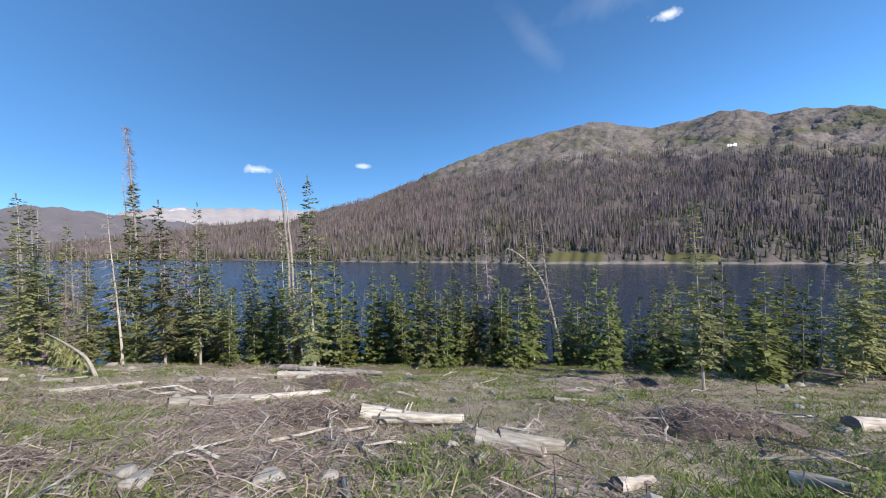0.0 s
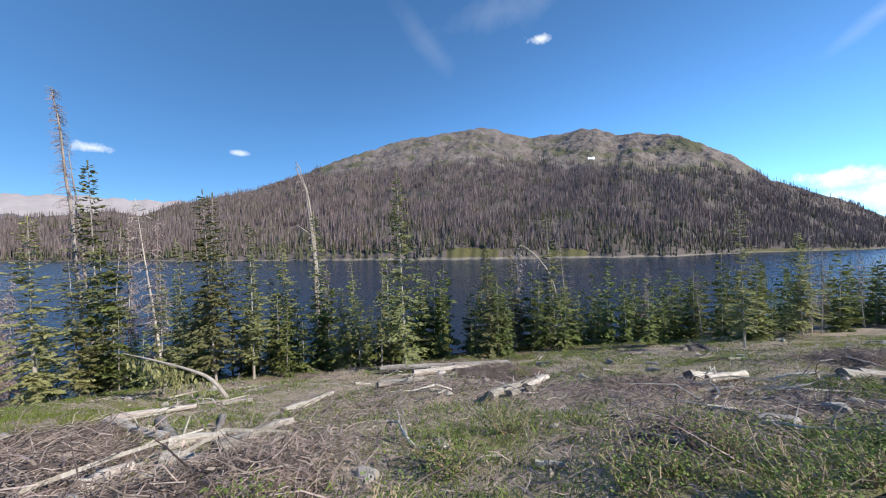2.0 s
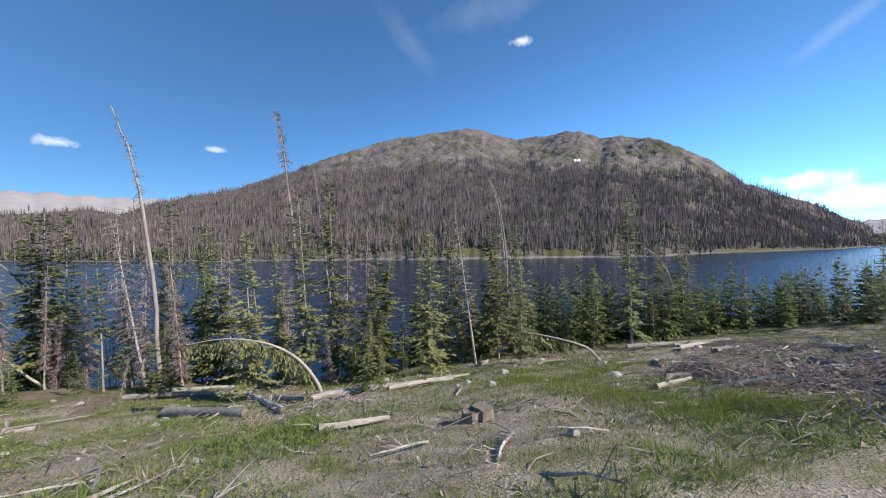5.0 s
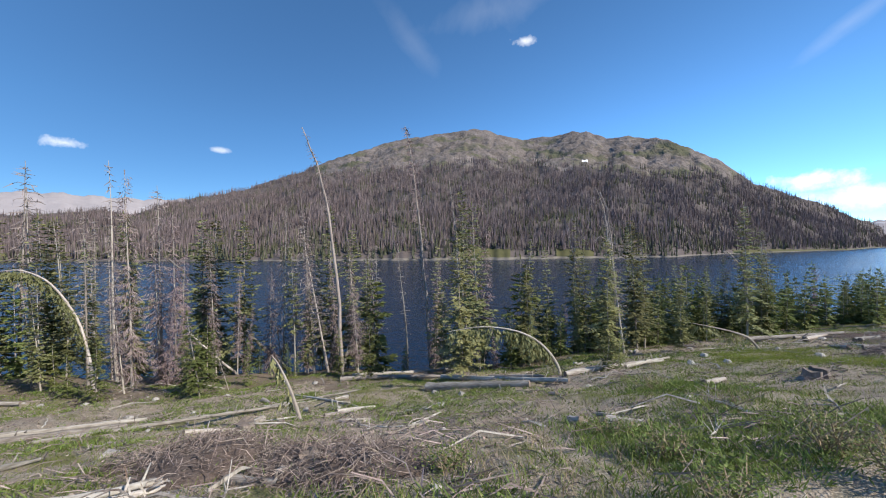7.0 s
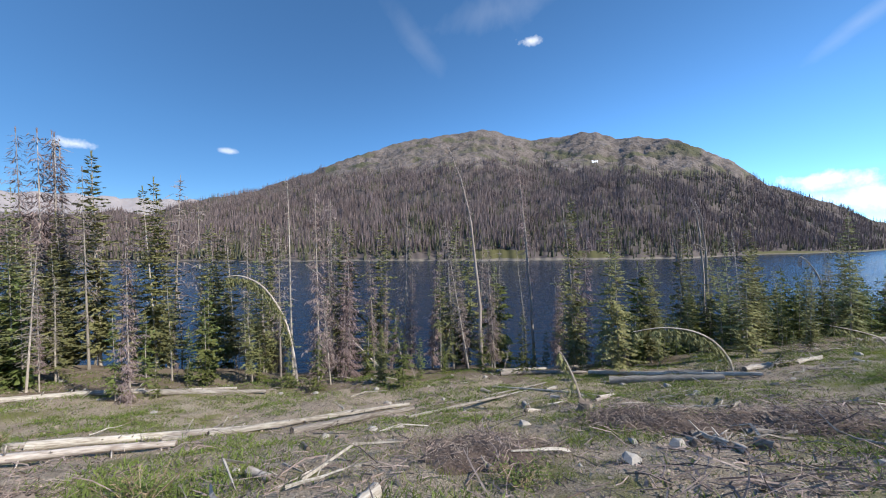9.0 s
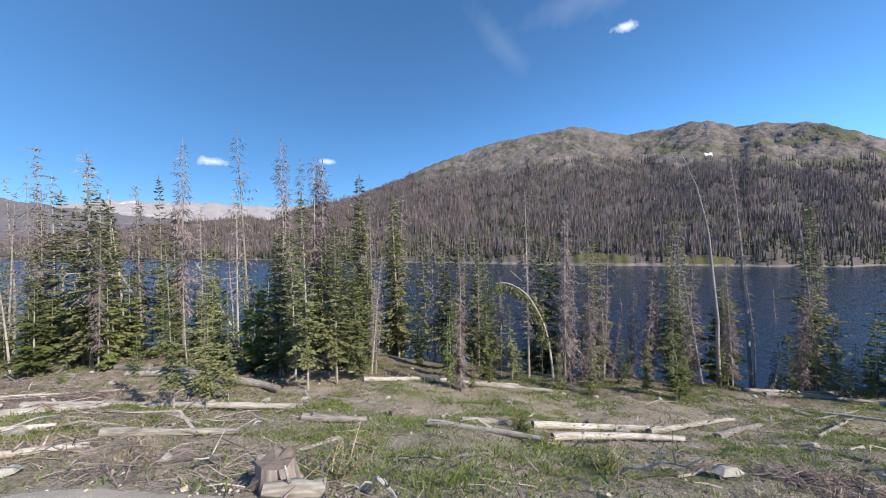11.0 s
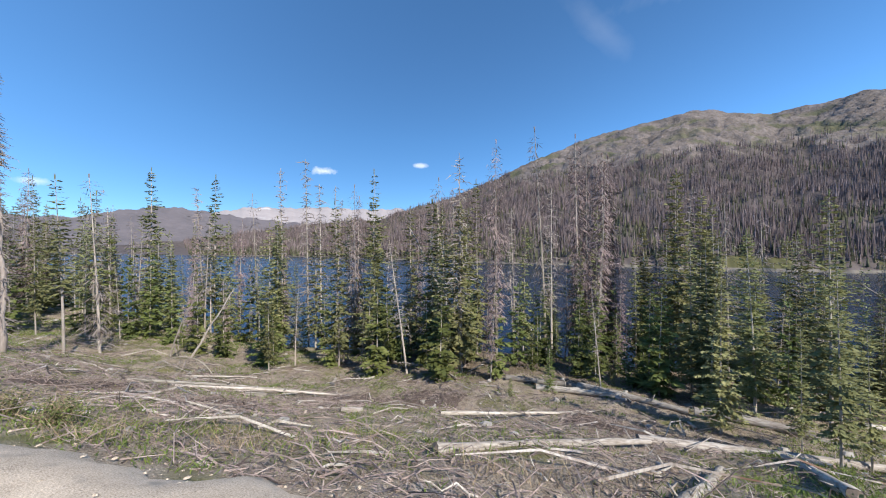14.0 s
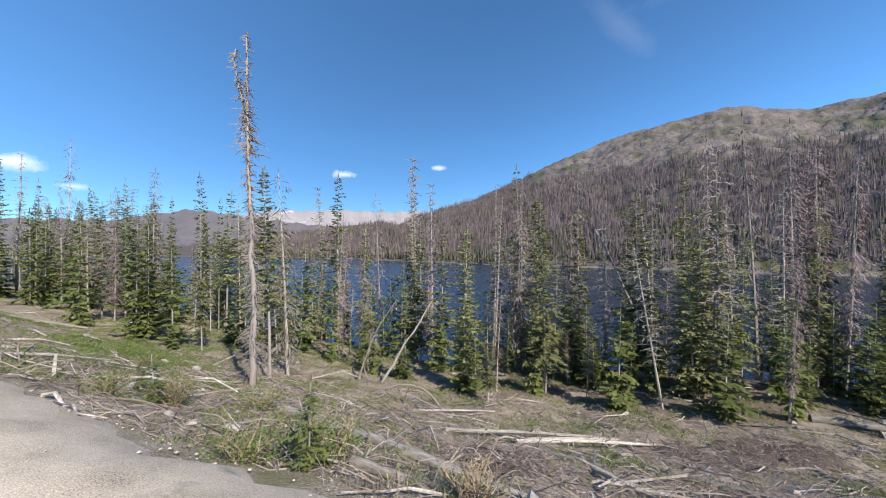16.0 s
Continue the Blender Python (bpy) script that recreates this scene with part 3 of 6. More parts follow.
def needle_spray(sh, root, way, length, rnd, droop, size, slim=1.0):
    """One drooping branch: a flat fan of narrow needle-clad side shoots."""
    side = way.cross(Vector((0, 0, 1)))
    side = side.normalized() if side.length > 1e-4 else Vector((1, 0, 0))
    n = max(2, int(length / 0.12))
    lift = rnd.uniform(0.05, 0.25)
    for i in range(n):
        t = (i + rnd.uniform(0.3, 0.9)) / n
        p = root + way * (length * t) + Vector((0, 0, -droop * length * t * (1.3 - 0.9 * t)))
        s = size * (1.17 - 0.45 * t) * rnd.uniform(0.6, 1.35)
        for sg in (-1, 1):
            d = (way * rnd.uniform(0.4, 1.1) + side * (sg * rnd.uniform(0.35, 1.0)) + Vector((0, 0, rnd.uniform(-0.5, 0.05) + lift if slim > 0.9 else rnd.uniform(-1.5, -0.15)))).normalized()
            w = d.cross(Vector((rnd.uniform(-0.7, 0.7), rnd.uniform(-0.7, 0.7), 1))).normalized() * (s * slim * rnd.uniform(0.19, 0.33))
            m = p + d * (s * rnd.uniform(0.35, 0.6))
            sh.add((p, m + w, p + d * s, m - w), ((0, 1, 2, 3),))


def spruce(h, rad, base, rnd, gap=0.3, bend=0.0, per=6, thinness=0.0, name="spruce_tree", needles=M_NEEDLE, flare=0.8, size=0.33, hole=-1.05, slim=1.0, crown="crown", drop=0.0):
    """A living conifer: bare tapered trunk below, narrow uneven crown above."""
    top = new(name)
    pts = limb_points(h, bend, rnd)
    r0 = 0.0052 * h + 0.024
    sh = Shape()
    sh.tube([pts[0] - Vector((0, 0, 0.4))] + pts, [r0 * 1.25] + [max(r0 * (1 - 0.93 * i / 8), 0.012) for i in range(9)], 7, rnd=rnd, rough=0.06)
    for _ in range(int(14 * base * h / 3)):
        t = rnd.uniform(0.08, base + 0.25)
        a = rnd.uniform(0, 6.283)
        p, d = at_height(pts, t), Vector((math.cos(a), math.sin(a), rnd.uniform(-0.5, -0.05)))
        l = rnd.uniform(0.2, 0.75) * rad
        sh.tube((p, p + d * l), (0.014, 0.004), 3, caps=False)
    part("trunk", sh.mesh("trunk", [M_BARK]), top)
    cr = Shape()
    z, ph = base, rnd.uniform(0, 6.283)
    while z < 0.985:
        u = (z - base) / (1 - base)
        reach = rad * ((1 - u) ** flare * 0.95 + 0.05) * (0.75 + 0.25 * min(1, u * 6))
        k = max(3, int(per * (0.55 + 0.45 * (1 - u)) + rnd.uniform(-0.6, 0.6)))
        a0 = rnd.uniform(0, 6.283)
        for j in range(k):
            if rnd.random() < thinness:
                continue
            a = a0 + 6.283 * j / k + rnd.uniform(-0.4, 0.4)
            if math.sin(a * 2 + ph + z * 9) + math.sin(a - ph * 2 + z * 23) < hole:
                continue
            l = reach * rnd.uniform(0.4, 1.2) * (1 + 0.3 * math.sin(z * 31 + a + ph))
            tilt = rnd.uniform(-0.45, -0.02) + 0.55 * u
            way = Vector((math.cos(a), math.sin(a), tilt)).normalized()
            needle_spray(cr, at_height(pts, z + rnd.uniform(-0.006, 0.006)), way, max(l, 0.1), rnd, rnd.uniform(0.12, 0.4) * (1 - u) + drop, size * (0.72 + 0.28 * (1 - u)), slim)
        z += gap / h * rnd.uniform(0.6, 1.4) * (0.7 + 0.5 * (1 - u))
    tip = pts[-1]
    for j in range(5):
        a = j * 1.257
        d = Vector((math.cos(a) * 0.25, math.sin(a) * 0.25, 1)).normalized()
        w = Vector((-math.sin(a), math.cos(a), 0)) * 0.035
        cr.add((tip - Vector((0, 0, 0.2)), tip - Vector((0, 0, 0.05)) + w, tip + d * 0.22, tip - Vector((0, 0, 0.05)) - w), ((0, 1, 2, 3),))
    part(crown, cr.mesh(crown, [needles]), top)
    return top


def snag(h, rad, rnd, bend=0.0, gap=0.35, per=5, twigs=5, base=0.2, name="dead_tree", fuzz=M_DEAD, kinks=0.08):
    """A standing dead conifer: weathered trunk, bare drooping branches with brittle twigs."""
    top = new(name)
    pts = limb_points(h, bend, rnd, 11, kinks)
    r0 = 0.006 * h + 0.025
    sh = Shape()
    sh.tube([pts[0] - Vector((0, 0, 0.4))] + pts, [r0 * 1.25] + [max(r0 * (1 - 0.92 * i / 10), 0.012) for i in range(11)], 7, rnd=rnd, rough=0.08)
    part("trunk", sh.mesh("trunk", [M_BARK]), top)
    br = Shape()
    z = base
    while z < 0.99:
        u = (z - base) / (1 - base)
        reach = rad * (0.25 + 0.75 * (1 - u)) * (0.6 + 0.4 * min(1, u * 4))
        k = max(2, int(per + rnd.uniform(-1, 1)))
        a0 = rnd.uniform(0, 6.283)
        for j in range(k):
            a = a0 + 6.283 * j / k + rnd.uniform(-0.5, 0.5)
            l = reach * rnd.uniform(0.25, 1.15)
            p = at_height(pts, z + rnd.uniform(-0.01, 0.01))
            d = Vector((math.cos(a), math.sin(a), rnd.uniform(-0.45, 0.1) + 0.25 * u)).normalized()
            q = p + d * (l * 0.55)
            e = q + (d + Vector((rnd.uniform(-0.3, 0.3), rnd.uniform(-0.3, 0.3), rnd.uniform(-0.5, 0.15)))).normalized() * (l * 0.45)
            br.tube((p, q, e), (0.022, 0.015, 0.006), 3, caps=False)
            for _ in range(max(1, int(0.72 * twigs * l / max(rad, 0.1) * rnd.uniform(0.6, 1.3)))):
                t = rnd.uniform(0.2, 1.0)
                o = p.lerp(q, t * 1.6) if t < 0.6 else q.lerp(e, (t - 0.6) / 0.4)
                w = (d * rnd.uniform(0.0, 0.8) + Vector((rnd.uniform(-1, 1), rnd.uniform(-1, 1), rnd.uniform(-1.1, 0.3)))).normalized() * rnd.uniform(0.14, 0.55)
                n = w.cross(Vector((rnd.uniform(-1, 1), rnd.uniform(-1, 1), 0.3))).normalized() * 0.028
                br.add((o - n, o + n, o + w), ((0, 1, 2),))
        z += gap / h * rnd.uniform(0.6, 1.4)
    tagged(part("bare_crown", br.mesh("bare_crown", [fuzz]), top), kind="stuff")
    return top


R = random.Random(5)
SPRUCES = [spruce(10, 1.75, 0.12, R, gap=0.24, per=8, bend=0.15), spruce(10, 1.5, 0.17, R, gap=0.25, per=7, thinness=0.05, bend=-0.2),
           spruce(10, 1.9, 0.08, R, gap=0.24, per=8, flare=0.95, hole=-1.2), spruce(10, 1.3, 0.24, R, gap=0.27, per=7, thinness=0.1, bend=0.25, hole=-0.7),
           spruce(10, 1.6, 0.12, R, gap=0.25, per=7), spruce(10, 1.7, 0.1, R, gap=0.24, per=8, flare=0.7, hole=-1.0),
           spruce(10, 1.15, 0.36, R, gap=0.28, per=7, thinness=0.1, bend=-0.3, hole=-0.6), spruce(10, 1.4, 0.18, R, gap=0.26, per=7, flare=0.6, bend=0.3, hole=-0.8)]
YOUNG = [spruce(4, 1.1, 0.08, R, gap=0.2, per=7, name="young_fir", needles=M_NEEDLE_YOUNG, size=0.26, flare=0.95),
         spruce(4, 1.0, 0.14, R, gap=0.2, per=7, name="young_fir", needles=M_NEEDLE_YOUNG, size=0.26, thinness=0.05),
         spruce(4, 1.25, 0.05, R, gap=0.2, per=7, name="young_fir", needles=M_NEEDLE_YOUNG, size=0.27)]
LOWER = [spruce(6, 1.35, 0.04, R, gap=0.34, per=6, name="fir_tree", needles=M_NEEDLE_YOUNG, size=0.5, flare=0.85), spruce(6, 1.1, 0.1, R, gap=0.36, per=6, name="fir_tree", needles=M_NEEDLE_YOUNG, size=0.48),
         spruce(6, 1.5, 0.03, R, gap=0.36, per=6, name="fir_tree", needles=M_NEEDLE_YOUNG, size=0.5, hole=-1.2)]
GREY = [snag(12, 1.15, R, bend=0.5, twigs=8, gap=0.33), snag(12, 0.8, R, gap=0.5, per=4, twigs=4, base=0.3, bend=-0.4, kinks=0.2), snag(12, 1.4, R, per=6, twigs=9, gap=0.34, bend=0.2),
        snag(12, 0.9, R, gap=0.45, per=4, twigs=4, base=0.4, kinks=0.3), snag(12, 1.6, R, per=5, twigs=10, gap=0.36, base=0.3, bend=0.35, kinks=0.15)]
RUSTY = [spruce(14, 1.25, 0.1, R, gap=0.28, per=8, bend=0.2, name="dead_tree", needles=M_RUST, flare=0.5, size=0.55, hole=-0.7, slim=0.2, crown="bare_crown", drop=0.3),
         spruce(14, 0.95, 0.2, R, gap=0.28, per=8, bend=-0.3, name="dead_tree", needles=M_RUST, flare=0.4, size=0.55, hole=-0.6, slim=0.2, crown="bare_crown", drop=0.35),
         spruce(14, 1.4, 0.07, R, gap=0.3, per=8, name="dead_tree", needles=M_RUST, flare=0.55, size=0.58, hole=-0.8, slim=0.2, crown="bare_crown", drop=0.25)]
GREY += [spruce(12, 1.15, 0.15, R, gap=0.32, per=6, bend=0.3, name="dead_tree", needles=M_DEAD, flare=0.45, size=0.55, hole=-0.5, slim=0.17, crown="bare_crown", drop=0.3),
         spruce(12, 0.95, 0.28, R, gap=0.34, per=6, bend=-0.2, name="dead_tree", needles=M_DEAD, flare=0.5, size=0.52, hole=-0.4, slim=0.17, crown="bare_crown", drop=0.3)]
for kinds, label, cat in ((SPRUCES, "living green spruce with a narrow crown on the lake bank", "tree"), (YOUNG, "bushy young fir standing on the lake bank", "tree"), (LOWER, "dense green fir lower down the lake bank", "tree"),
                          (GREY, "standing dead grey conifer with bare branches", "dead tree"), (RUSTY, "dead conifer with rusty brown twigs still hanging", "dead tree")):
    for ob in kinds:
        tagged(ob, label, cat, "trees on the bank")
used = set()


def plant(kinds, proto_h, x, y, h, lean=0.0, wide=None):
    """Stands a tree of that height on the bank; the first of each kind is the one that was built."""
    ob = kinds[R.randrange(len(kinds))]
    z = float(land(x, y)) - 0.05
    sc = h / proto_h
    w = wide or (0.35 * sc + 0.65 * min(sc, 1.25)) * R.uniform(0.82, 1.1)
    a = R.uniform(0, 6.283)
    m = Matrix.Translation((x, y, z)) @ Matrix.Rotation(math.atan2(lean, h), 4, "Y") @ Matrix.Rotation(a, 4, "Z") @ Matrix.Diagonal((w, w, sc, 1))
    if ob.name not in used:
        used.add(ob.name)
        ob.matrix_basis = m
        return ob
    return copy_thing(ob, m @ Matrix.Diagonal((1 / ob.scale[0], 1 / ob.scale[1], 1 / ob.scale[2], 1)))


for x, y, h, lean in (
        (-8.7, 13.1, 9.6, -0.4), (7.5, 11.7, 6.8, -0.2), (-16, 17.4, 8, -0.1), (-24.1, 15.2, 9, 0.4), (-17.2, 9, 4.8, -0),
        (-3.9, 16.4, 6.6, -0.2), (1.9, 21.2, 9.8, -0.4), (14.8, 15.4, 6.4, -0.4), (27.9, 15.6, 10.3, -0.1), (29.9, 16, 9.8, -0.1),
        (24.5, 17.5, 5.1, -0.2), (-10.1, 15, 5.9, 0), (-3, 20.7, 7.2, -0.1), (-1.5, 20.1, 7.8, -0.2), (17.6, 20.6, 4.8, -0.2),
        (19.6, 18.1, 4.6, -0.2), (26.9, 17.6, 5.2, -0.2), (26.7, 16.4, 4.5, -0.2), (-19.7, 16.4, 10.5, -0.1), (-18.7, 16.6, 8.9, -0.1)):
    plant(SPRUCES, 10, x, y, h, lean)
for x, y, h, lean in (
        (-16.7, 15.6, 6.4, -0.5), (-24.7, 12.2, 3.7, 0.1), (-38, 18.1, 12.5, 0.1), (-27.4, 18.6, 14.4, -0.6), (-36.9, 19.3, 12, 0.4),
        (-21.4, 9, 6.6, -0.2), (-17.3, 12.5, 8.8, -0.6), (-43.9, 17.5, 11.9, 0), (-24.2, 13.6, 6.8, -0.3), (-16.1, 13.5, 7.6, -0),
        (-20.2, 14.8, 5.7, -0.4), (-60.1, 17.1, 14.6, 0.1), (-53.9, 16, 10.6, -0.4), (-52.4, 14, 6.7, 0.2), (-46.8, 19.3, 13, 0.3),
        (-38.8, 15, 5.8, 0.1), (-29.4, 9.2, 7.7, -0.2), (-27.8, 12.5, 10.5, -0.3), (-21.3, 16.8, 8.2, -0.4), (-13.8, 17.8, 9.7, -0.6)):
    plant(SPRUCES, 10, x, y, h, lean)
for x, y, h, lean in (
        (-11.4, 15.9, 6.2, -0.4), (-43.1, 9.4, 3.2, -0), (-16.6, 17.8, 5.8, -0.4), (-29.8, 14.1, 6.2, -0.1), (-12.2, 16.6, 4.8, -0.4),
        (-62.1, 14.9, 14.4, -0), (-55.7, 16.2, 10.4, 0.3), (-69, 17.2, 11.5, 0.3), (-59.4, 17.4, 13.6, -0.6), (-55.5, 16.3, 10.9, -0.2),
        (-57.6, 20.2, 13.3, -0.5), (-52.8, 20, 13.8, -0.6), (-51.5, 15, 7.3, -0.3), (-47.8, 19.6, 13.5, 0.3), (-59.3, 9.1, 6.9, -0.1),
        (-60.2, 8, 8.2, -0.2), (-63.2, 11.2, 8.4, 0), (-63.1, 5.8, 7.7, 0), (-54.1, 9.4, 5.8, -0.1), (-50.5, 10.5, 5, -0.2)):
    plant(SPRUCES, 10, x, y, h, lean)
for x, y, h, lean in (
        (-61.8, -2, 5.3, -0.1), (-61, -1.6, 3.8, -0.2), (-59.8, 2.6, 8.5, -0.1), (-59.1, 4, 7.9, -0.2), (-62.6, 5.2, 7.4, -0.2),
        (-83.1, 10.1, 12.2, -0.3), (-85.3, 13.9, 17.3, -0), (-74.3, 5.1, 9.6, -0), (-80.7, 11.4, 11.5, -0), (-100.4, 9.1, 15, 0.1),
        (-108.4, 8.1, 15.5, 0), (-63.5, 14.4, 10.1, -0.6), (-59.2, 15.9, 13, -0.6), (-61.7, 14.5, 12.7, -0.5), (-61.3, 4.2, 7.4, -0.2),
        (-58.6, 5.3, 5.8, -0.2), (-63.3, 1.1, 6, -0.1), (-61.6, 0.1, 3.8, -0.1), (-62.6, 4.9, 7.6, 0.2), (-61.6, 10.5, 7.4, -0.2)):
    plant(SPRUCES, 10, x, y, h, lean)
for x, y, h, lean in (
        (-81.7, 7.1, 7.5, 0.3), (-77.3, 8, 10.6, 0), (-133.7, 7.3, 13.9, 0), (-109.8, 3.4, 9.9, 0), (-104.5, 1.9, 10.5, 0.2),
        (-91.6, -4.7, 8.8, -0), (-81.7, 3.9, 10.1, -0.3), (-88.9, 6.2, 9.5, 0.1), (-75, 5.3, 9, -0.5), (-83.7, 0.5, 4.9, -0.2),
        (-85.6, 2.2, 8.5, 0.1), (-88.4, 9.3, 10.1, -0), (-93.4, 10, 11.1, 0.1), (-74.4, 6.5, 9.7, -0.3), (-69.8, 12, 6, -0.5),
        (-66.3, 6.1, 1.7, -0.4), (-119.9, -0.7, 8.7, 0), (-127.7, -1.1, 9.2, 0), (-141.3, -0.9, 15.1, -0), (-151.1, -2.1, 15.9, -0)):
    plant(SPRUCES, 10, x, y, h, lean)
for x, y, h, lean in (
        (-146, -5.2, 10.7, -0), (-122.5, 1, 10.2, 0.1), (-98.1, 4, 7.2, -0), (-92.1, 7, 7.3, -0)):
    plant(SPRUCES, 10, x, y, h, lean)
for x, y, h, lean in (
        (-24.1, 4.8, 1.7, 0.2), (-23.6, 4.7, 1.7, 0.1), (-41.9, 8.3, 4, -0.4)):
    plant(YOUNG, 4, x, y, h, lean)
for x, y, h, lean in (
        (-6.5, 22.1, 6.8, 0.2), (7.6, 25.7, 4.9, -0.1), (16.2, 25.1, 5.3, -0.1), (5.3, 15.4, 4, -0.2), (23.1, 19.3, 4.8, -0.2),
        (-11.8, 19, 4, 0), (-7.1, 18.4, 4.9, 0), (12.3, 27.5, 5.8, -0.6), (6.5, 19.8, 4.6, -0.2), (7.8, 17.6, 2.9, -0.2),
        (3.6, 21, 3.2, -0.2), (-7.9, 22.2, 5.4, 0.1), (12.2, 18.3, 2.6, -0.2), (-11.3, 19.7, 3.9, -0.1), (-9.8, 17.1, 6.2, -0.2),
        (-34.5, 17.1, 7.8, -0.3), (-24.2, 15, 7.5, -0.2), (-7.2, 18.6, 5.6, -0.4), (-24.9, 15.6, 3.9, -0.2), (-87.4, 9.2, 5, 0)):
    plant(LOWER, 6, x, y, h, lean)
for x, y, h, lean in (
        (3.2, 21.8, 9.9, -0.7), (-34.4, 17.1, 9.3, 0), (-0.8, 20.7, 8.9, -0.2), (16.7, 16.5, 6.9, -0.2), (17.6, 16.7, 6.9, -0.3),
        (-42.2, 20.3, 14.3, 0.7), (-18.9, 11.5, 8.3, -0.9), (-38.8, 20, 9.8, 0.1), (-49.1, 13.5, 13.1, -0.5), (-46.6, 13.4, 11.6, -0.3),
        (-32.3, 17.4, 9.6, -0.3), (-37.4, 14.6, 9.8, -1.5), (-67.6, 18.3, 18.5, -0.2), (-66.5, 17.9, 17.9, -0.1), (-60.8, 20.1, 17.4, 0.5),
        (-81.1, 18.2, 19.2, -0.4), (-70.4, 13, 16.9, -0.6), (-76.6, 3.1, 7.4, -1), (-93.4, 10.6, 16.7, -0.1), (-97.4, 18.2, 24.1, -0.3)):
    plant(GREY, 12, x, y, h, lean)
for x, y, h, lean in (
        (-95.5, 18.1, 21, -0), (-73.2, 14.8, 10, -0.2), (-86.1, 9.1, 13, 0.3), (-76.4, 8.6, 11.1, -0.4), (-72.2, 10.6, 10.3, -0.5),
        (-85.2, 21.7, 16.1, -0.3), (-97.1, 11.1, 14.6, -0.3), (-101.1, 8.6, 13.8, -0.9), (-126.7, 0.7, 15.5, -0.1), (-151.7, 1.1, 17.2, -0),
        (-74.1, 5.1, 12.4, -0.5), (-161.7, -4.1, 18.9, -0)):
    plant(GREY, 12, x, y, h, lean)
for x, y, h, lean in (
        (-14.5, 19.8, 6.8, 0.3), (-30.3, 16.3, 7.2, 0.3), (-35.4, 20.1, 11.7, 0), (-48.1, 20.9, 13.8, -0.4), (-43.5, 15.6, 7.2, 0.2),
        (-41.5, 15.9, 7.3, 0.1), (-35.5, 14.6, 9, -0.5), (-44, 14, 8.8, -0.2), (-46.7, 13.1, 9.4, -0.1), (-66.4, 16, 17, -0.3),
        (-66.1, 16.7, 17.4, -0.2), (-73.4, 10.3, 14.9, -0.4), (-68.2, 14.4, 17.2, -0.3), (-66.6, 17.5, 18.2, -0.4), (-67.6, 16.1, 17, -0.3)):
    plant(RUSTY, 14, x, y, h, lean)


# lower growth that fills the belt of trees: (from, to, nearest, farthest, count, lowest, highest, share of green)
for s0, s1, d0, d1, n, h0, h1, live in ((-16, 22, 19, 27, 75, 1.8, 4.6, 0.95), (-16, 22, 20, 28, 60, 3.4, 6.2, 0.95), (22, 50, 19, 28, 38, 1.5, 4.0, 0.6),
                                        (22, 50, 22, 30, 22, 5, 9, 0.3), (50, 95, 17, 25, 85, 1.6, 5.5, 0.7), (50, 95, 24, 34, 75, 6, 11, 0.5),
                                        (93, 125, 14, 30, 95, 4, 9, 0.72), (110, 185, 13, 42, 170, 5, 11, 0.7), (-45, -10, 15, 28, 90, 3, 6, 0.96), (-90, -40, 14, 34, 60, 4, 7.5, 0.92)):
    for i in range(n):
        s = R.uniform(s0, s1)
        x, y = place(s, R.uniform(d0, d1) + float(bend(s)))
        if float(land(x, y)) < LAKE + 0.3:
            continue
        h = R.uniform(h0, h1)
        if R.random() > live:
            plant(GREY if R.random() < 0.6 else RUSTY, 12, x, y, h * 1.2, R.uniform(-0.6, 0.6))
        elif h < 4:
            plant(YOUNG, 4, x, y, h, wide=h / 4 * R.uniform(0.6, 0.95))
        else:
            plant(LOWER if h < 7 else SPRUCES, 6 if h < 7 else 9, x, y, h, wide=R.uniform(0.5, 0.85))

# ---------------------------------------------------------------- bowed and leaning trees


def bowed(pts, r0, foliage, label, name="bent_tree", needles=M_NEEDLE):
    """A young trunk bowed over, with boughs hanging from it."""
    pts = [Vector(p) for p in pts]
    base = pts[0].copy()
    base.z = float(land(base.x, base.y))
    top = new(name)
    top.location = base
    pts = [p - base for p in pts]
    pts[0].z = -0.3
    fine = []
    for i in range(len(pts) - 1):
        a, b, c, d = pts[max(i - 1, 0)], pts[i], pts[i + 1], pts[min(i + 2, len(pts) - 1)]
        for k in range(4):
            t = k / 4
            fine.append(0.5 * ((2 * b) + (c - a) * t + (2 * a - 5 * b + 4 * c - d) * t * t + (3 * b - a - 3 * c + d) * t ** 3))
    fine.append(pts[-1])
    n = len(fine)
    sh = Shape()
    sh.tube(fine, [max(r0 * (1 - 0.85 * i / n), 0.012) for i in range(n)], 7, rnd=R, rough=0.05)
    part("trunk", sh.mesh("trunk", [M_BARK]), top)
    cr = Shape()
    for _ in range(foliage):
        t = R.uniform(0.28, 1.0)
        p = at_height(fine, t)
        d = Vector((R.uniform(-0.4, 0.4), R.uniform(-0.4, 0.4), R.uniform(-1.0, -0.4))).normalized()
        needle_spray(cr, p, d, R.uniform(0.3, 0.95) * (1.2 - 0.6 * t), R, 0.3, 0.2, 0.6)
    part("crown", cr.mesh("crown", [needles]), top)
    return tagged(top, label, "bent tree", "trees on the bank")


